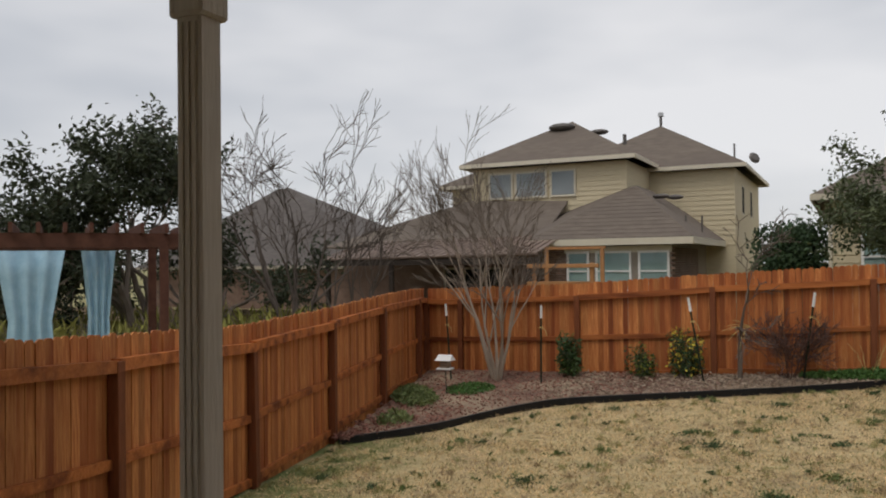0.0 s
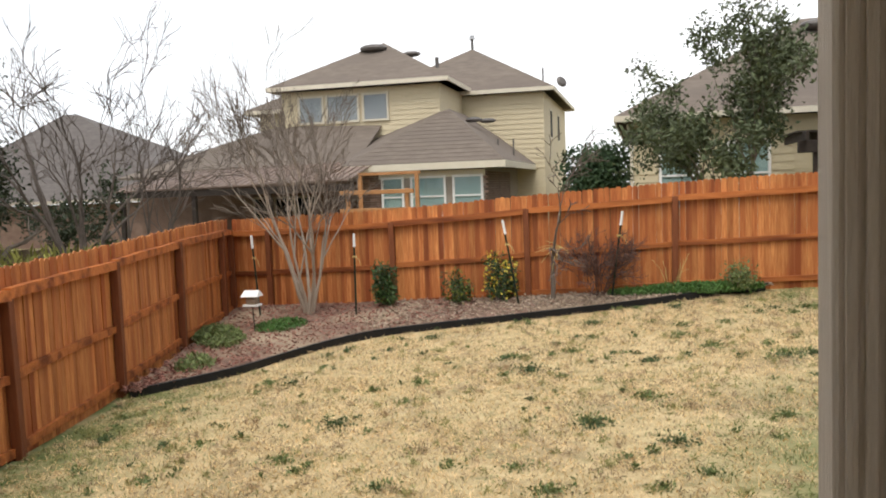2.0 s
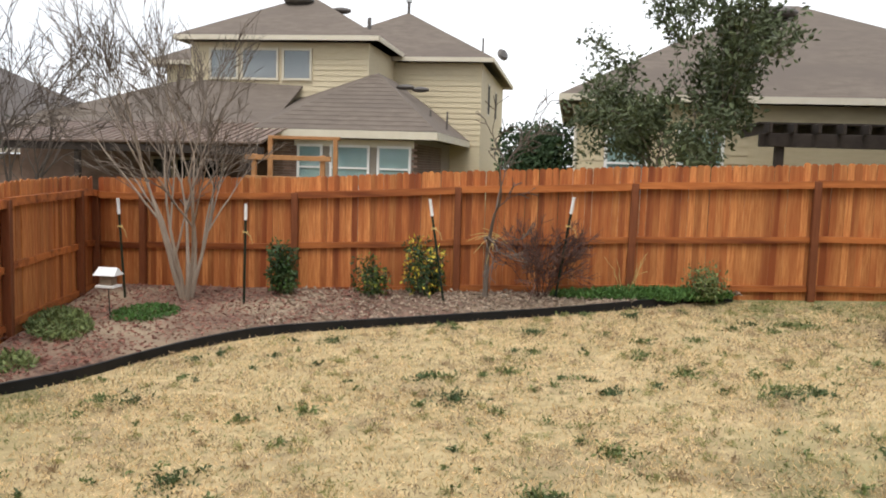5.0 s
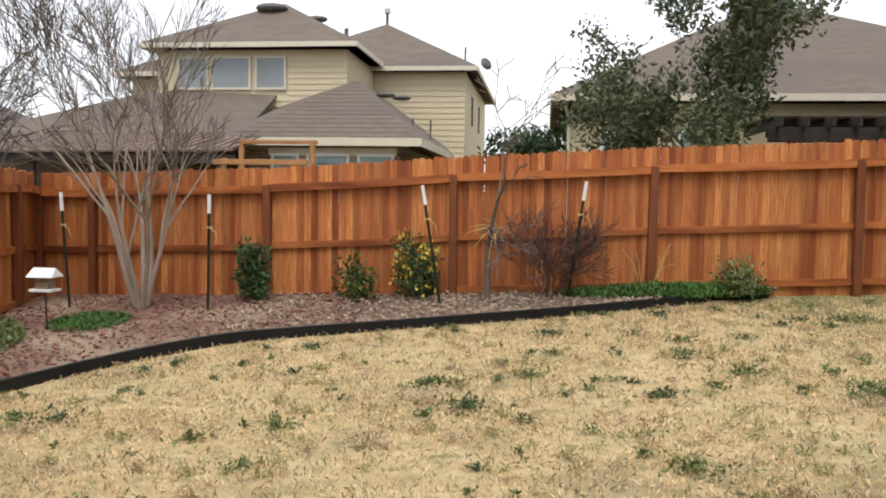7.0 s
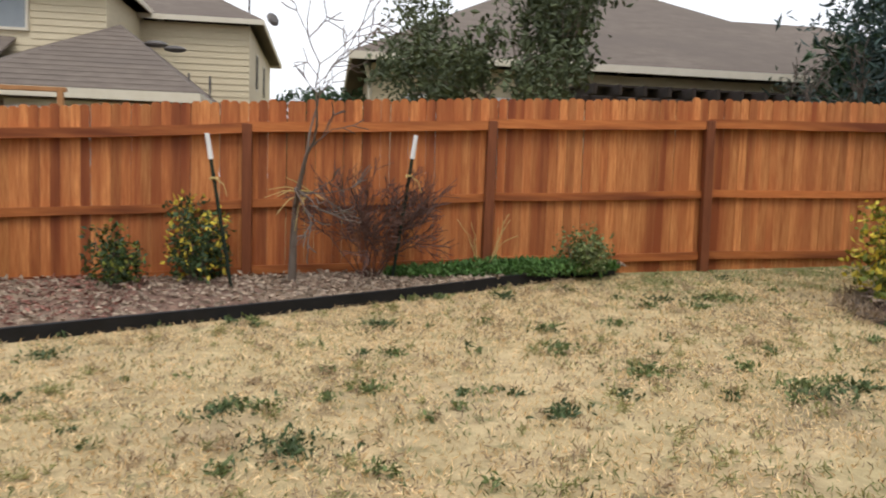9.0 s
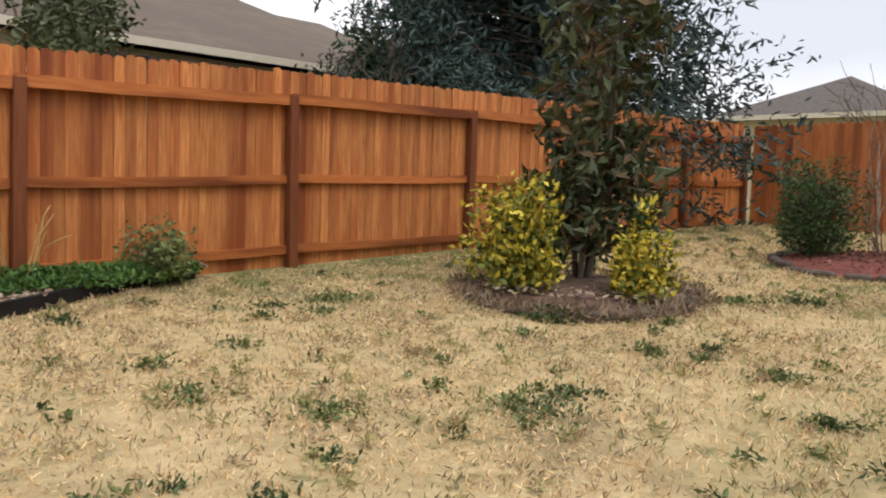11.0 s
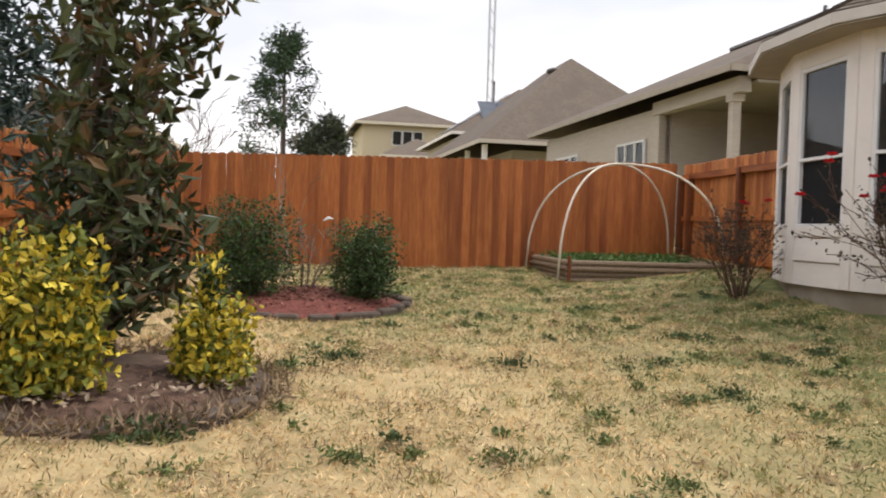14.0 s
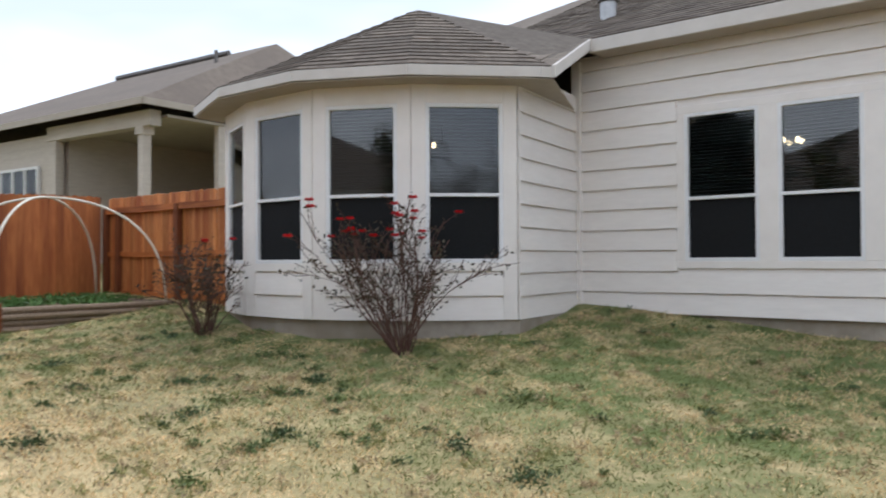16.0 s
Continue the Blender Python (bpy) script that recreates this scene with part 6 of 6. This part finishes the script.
bare_tree("bare_tree", "tall bare winter tree with fine upright branches", -8.2, 14.7, -0.5, 3, 2.9, 0.12, 5, 123, M_TWIG_DARK, 0.32, 0.14, 3, 0.7, twig=M_TWIG_DARK, thin=0.008)
bare_tree("bare_tree", "bare leaning winter tree with spreading twigs", -6.6, 15.0, -0.5, 3, 2.3, 0.08, 4, 124, M_TWIG_DARK, 0.42, 0.4, 3, 0.68, twig=M_TWIG_DARK, thin=0.007)
for k, (x, y) in enumerate(((-6.3, 7.9), (-5.2, 8.8), (-7.5, 9.6), (-8.6, 8.2), (-5.6, 10.6))):
    bare_tree("bare_shrub", "thin bare brush in the neighbouring yard", x, y, -0.6, 6, 1.0, 0.022, 3, 130 + k, M_TWIG, 0.35, 0.28, 3, 0.66, "shrub", twig=M_TWIG, thin=0.005)
leafy_tree("evergreen_tree", "airy evergreen tree with small leaves behind the fence", 7.2, 16.6, 0.3, 2.25, 0.1, 4, 141, L_EVERGREEN, 8, 0.13, spread=0.33, ratio=0.68, kids=3, jitter=0.12, stems=3, lean=0.2)
shrub("hedge_shrub", "dense dark green hedge shrub between the houses", 3.5, 24.0, 0.6, 3.3, 2.5, 16000, 0.17, L_JUNIPER, 142, None, 0, 18)
bare_tree("bare_tree", "bare tree with grey spreading limbs behind the fence", 12.2, 16.2, 0.4, 3, 1.8, 0.08, 4, 143, M_BARK, 0.5, 0.3, 3, 0.7, twig=M_TWIG, thin=0.008)


def conifer(name, label, x, y, z, h, w, seed, leaf, n):
    rng = np.random.default_rng(seed)
    ob = thing(name, x, y, z, label, "tree")
    limbs = [([np.array((0, 0, h * k / 8)) for k in range(9)], [0.16 * (1 - k / 9) for k in range(9)], 3)]
    for k in range(n):
        s = rng.uniform(0.06, 0.98)
        a = rng.uniform(0, 2 * math.pi)
        L = w * (1 - s) ** 0.75 * rng.uniform(0.6, 1.1) + 0.15
        limbs += grow(rng, (0, 0, h * s), (math.cos(a), math.sin(a), 0.25), L, 0.03, 1, 0.45, 0.5, 3, 0.06, 4, 0.1)
    part("trunk", limbs_mesh(limbs, lambda q: q >= 1), M_BARK, ob)
    pts = tip_points([l for l in limbs if l[2] < 2], 1, 10, rng, 0.16)
    leaves("crown", pts, 0.2, leaf, ob, rng, -0.1, 0.3)
    return ob


conifer("cedar", "large blue-green cedar behind the back fence", 16.9, 15.0, 0.4, 8.5, 3.0, 151, L_CEDAR, 330)
conifer("cedar", "dark spreading juniper behind the back fence", 15.5, 16.9, 0.4, 6.6, 2.2, 152, L_JUNIPER, 240)
leafy_tree("live_oak", "dark broadleaf tree beside the cedar", 15.0, 18.4, 0.4, 1.7, 0.12, 4, 153, L_OAK, 14, 0.11, spread=0.5, jitter=0.2)
conifer("evergreen_tree", "slender half-bare evergreen beyond the picket fence", 34.0, 8.45, 0.6, 7.2, 1.8, 154, L_JUNIPER, 50)
conifer("evergreen_tree", "low dark evergreen beyond the picket fence", 33.6, 7.1, 0.6, 4.2, 1.6, 155, L_OAK, 60)
bare_tree("bare_tree", "pale bare thicket beyond the picket fence", 30.0, 11.6, 0.6, 5, 1.7, 0.05, 4, 156, M_TWIG, 0.4, 0.25, 3, 0.7, thin=0.01)

# ---- lawn: blades and weeds ----
def yard_points(rng, n):
    """Lawn spots, thicker where the walk passes."""
    x, y = rng.uniform(-2.2, 18.4, n), rng.uniform(-0.4, 12.3, n)
    left = -0.76 - 0.2345 * (y - 4.18)
    ok = (x > left) & ~((y < 1.53 + (x - 9.76)) & (x > 9.76) & (y < 2.97) & (x < 14.2)) & ~((y < -0.4) & (x > 5.2)) & ~((y < 0.42) & (x > 0.2) & (x < 5.3))
    ex, ey = np.array(EDGE).T
    ok &= ~((x < 7.0) & (y > np.interp(x, ex, ey) - 0.03))
    ok &= (np.hypot(x - TC[0], y - TC[1]) > 0.95) & (np.hypot(x - BC[0], y - BC[1]) > 1.12) & ~((x > 15.8) & (y < 4.9) & (y > 2.2))
    return x[ok], y[ok]


def blades(name, label, n, size, material, seed, rule, aspect=0.1, up=0.8):
    rng = np.random.default_rng(seed)
    x, y = yard_points(rng, n)
    k = np.array([rule(a, b, rng.uniform()) for a, b in zip(x, y)])
    x, y = x[k], y[k]
    z = np.array([ground_z(a, b) for a, b in zip(x, y)])
    v, f = leaf_mesh(np.stack([x, y, z], 1), size, rng, up, aspect)
    tagged(mesh_object(name, v.tolist(), f.tolist(), material), label, "grass", kind="stuff")


def patch(x, y, s=1.0, o=0.0):
    return noise.noise(Vector((x * s, y * s, 5 + o))) + 0.5 * noise.noise(Vector((x * s * 3.1, y * s * 3.1, 9 + o)))


def live(a, b, r):
    """Whether a spot carries live grass."""
    return r < green_amount(a, b) * (0.55 + 2.2 * max(-0.2, patch(a, b, 2.6, 3)))


blades("dormant_grass", "short tan dormant lawn grass", 430000, 0.046, L_STRAW, 161, lambda a, b, r: patch(a, b, 2.4) > -0.42 + 0.9 * (r - 0.5) and not live(a, b, 0.25 + 0.75 * r), 0.1, 0.45)
blades("brown_grass", "darker brown dead grass patches in the lawn", 230000, 0.046, L_DRY, 162, lambda a, b, r: patch(a, b, 2.3, 7) > 0.05 + 0.5 * (r - 0.5) and not live(a, b, r), 0.1, 0.4)
blades("green_grass", "thin green grass along the fences and the house", 400000, 0.046, L_GRASSGREEN, 163, live, 0.1, 0.5)


def weed_clump(rng, x, y, s):
    n = int(190 * s ** 1.5)
    a, r = rng.uniform(0, 2 * math.pi, n), 0.13 * s * np.abs(rng.normal(size=n))
    e, q = rng.uniform(0.5, 1.3), rng.uniform(0, math.pi)
    u, w = r * np.cos(a), r * e * np.sin(a)
    px, py = x + u * math.cos(q) - w * math.sin(q), y + u * math.sin(q) + w * math.cos(q)
    pz = np.array([ground_z(i, j) for i, j in zip(px, py)]) + rng.uniform(0.005, 0.035, n)
    return np.stack([px, py, pz], 1)


def weeds(name, label, spots, size, material, rng, aspect=0.45):
    v, f = leaf_mesh(np.concatenate([weed_clump(rng, *w) for w in spots]), size, rng, 0.22, aspect)
    tagged(mesh_object(name, v.tolist(), f.tolist(), material), label, "weeds", kind="stuff")


rg = np.random.default_rng(171)
WEEDS = [(5.65, 8.63, 1.0), (3.47, 7.66, 1.2), (6.43, 8.16, 0.9), (3.1, 8.33, 1.0), (3.92, 8.58, 0.7), (6.75, 10.9, 0.7), (5.99, 9.98, 0.7), (4.87, 7.92, 0.9), (7.3, 10.8, 0.7), (1.81, 5.5, 1.0), (4.81, 6.36, 1.1), (5.0, 4.78, 1.0), (4.26, 5.5, 0.9), (6.41, 7.97, 0.8), (7.42, 10.8, 0.9), (6.73, 8.07, 0.9), (9.83, 8.7, 1.0), (10.19, 8.37, 1.0), (8.6, 6.7, 0.9), (10.07, 6.96, 1.0), (9.59, 4.59, 1.0), (11.19, 5.04, 1.1), (10.2, 4.72, 0.9), (10.35, 4.16, 0.8), (11.6, 3.76, 0.9), (11.63, 5.87, 0.9), (10.31, 5.28, 1.0), (9.1, 5.6, 0.9), (8.3, 3.6, 1.0), (7.2, 5.2, 1.0)]
xs, ys = yard_points(rg, 1100)
small = [(a, b, 0.18 + 0.7 * rg.uniform() ** 2.8) for a, b in zip(xs, ys) if patch(a, b, 0.8, 2) > -0.25]
weeds("lawn_weeds", "scattered green weed clumps in the dormant lawn", WEEDS[::2] + small[::2], 0.042, L_WEED, rg)
weeds("dark_lawn_weeds", "dark green weed clumps scattered over the lawn", WEEDS[1::2] + small[1::4], 0.042, L_WEEDDARK, rg)
xs, ys = yard_points(rg, 4200)
tufts = [(a, b, 0.14 + 0.3 * rg.uniform() ** 2) for a, b in zip(xs, ys) if patch(a, b, 1.6, 11) > -0.15]
weeds("olive_tufts", "small olive-green grass tufts dotted through the tan lawn", tufts[::2], 0.045, L_OLIVE, rg, 0.18)
weeds("brown_tufts", "small dead brown tufts dotted through the tan lawn", tufts[1::2], 0.045, L_DEAD, rg, 0.18)


# ---- trees and yard things beyond the fences, set out from the lawn ----
for ob in list(bpy.data.objects):
    if ob.parent is None and ob.name.split(".")[0] in ("live_oak", "bare_tree", "evergreen_tree", "cedar", "hedge_shrub", "curtain_pergola"):
        x, y = ob.location.x, ob.location.y
        if x > 14:
            moved(ob, YARD_FROM, YARD_EYE, 5.8 if x > 29 else (5.0 if y < 16 else 1.0), 1.15 if y > 16 else 1.0, 0.1)
        elif y > 11 and x > 0:
            moved(ob, NORTH_FROM, NORTH_EYE, -1.0, 1.05 if x > 5 else 1.0, -0.036 * (y + 1.2) - 0.1)
        else:
            moved(ob, NORTH_FROM, NORTH_EYE, -0.9, 1.0, -0.036 * (y + 1.2))
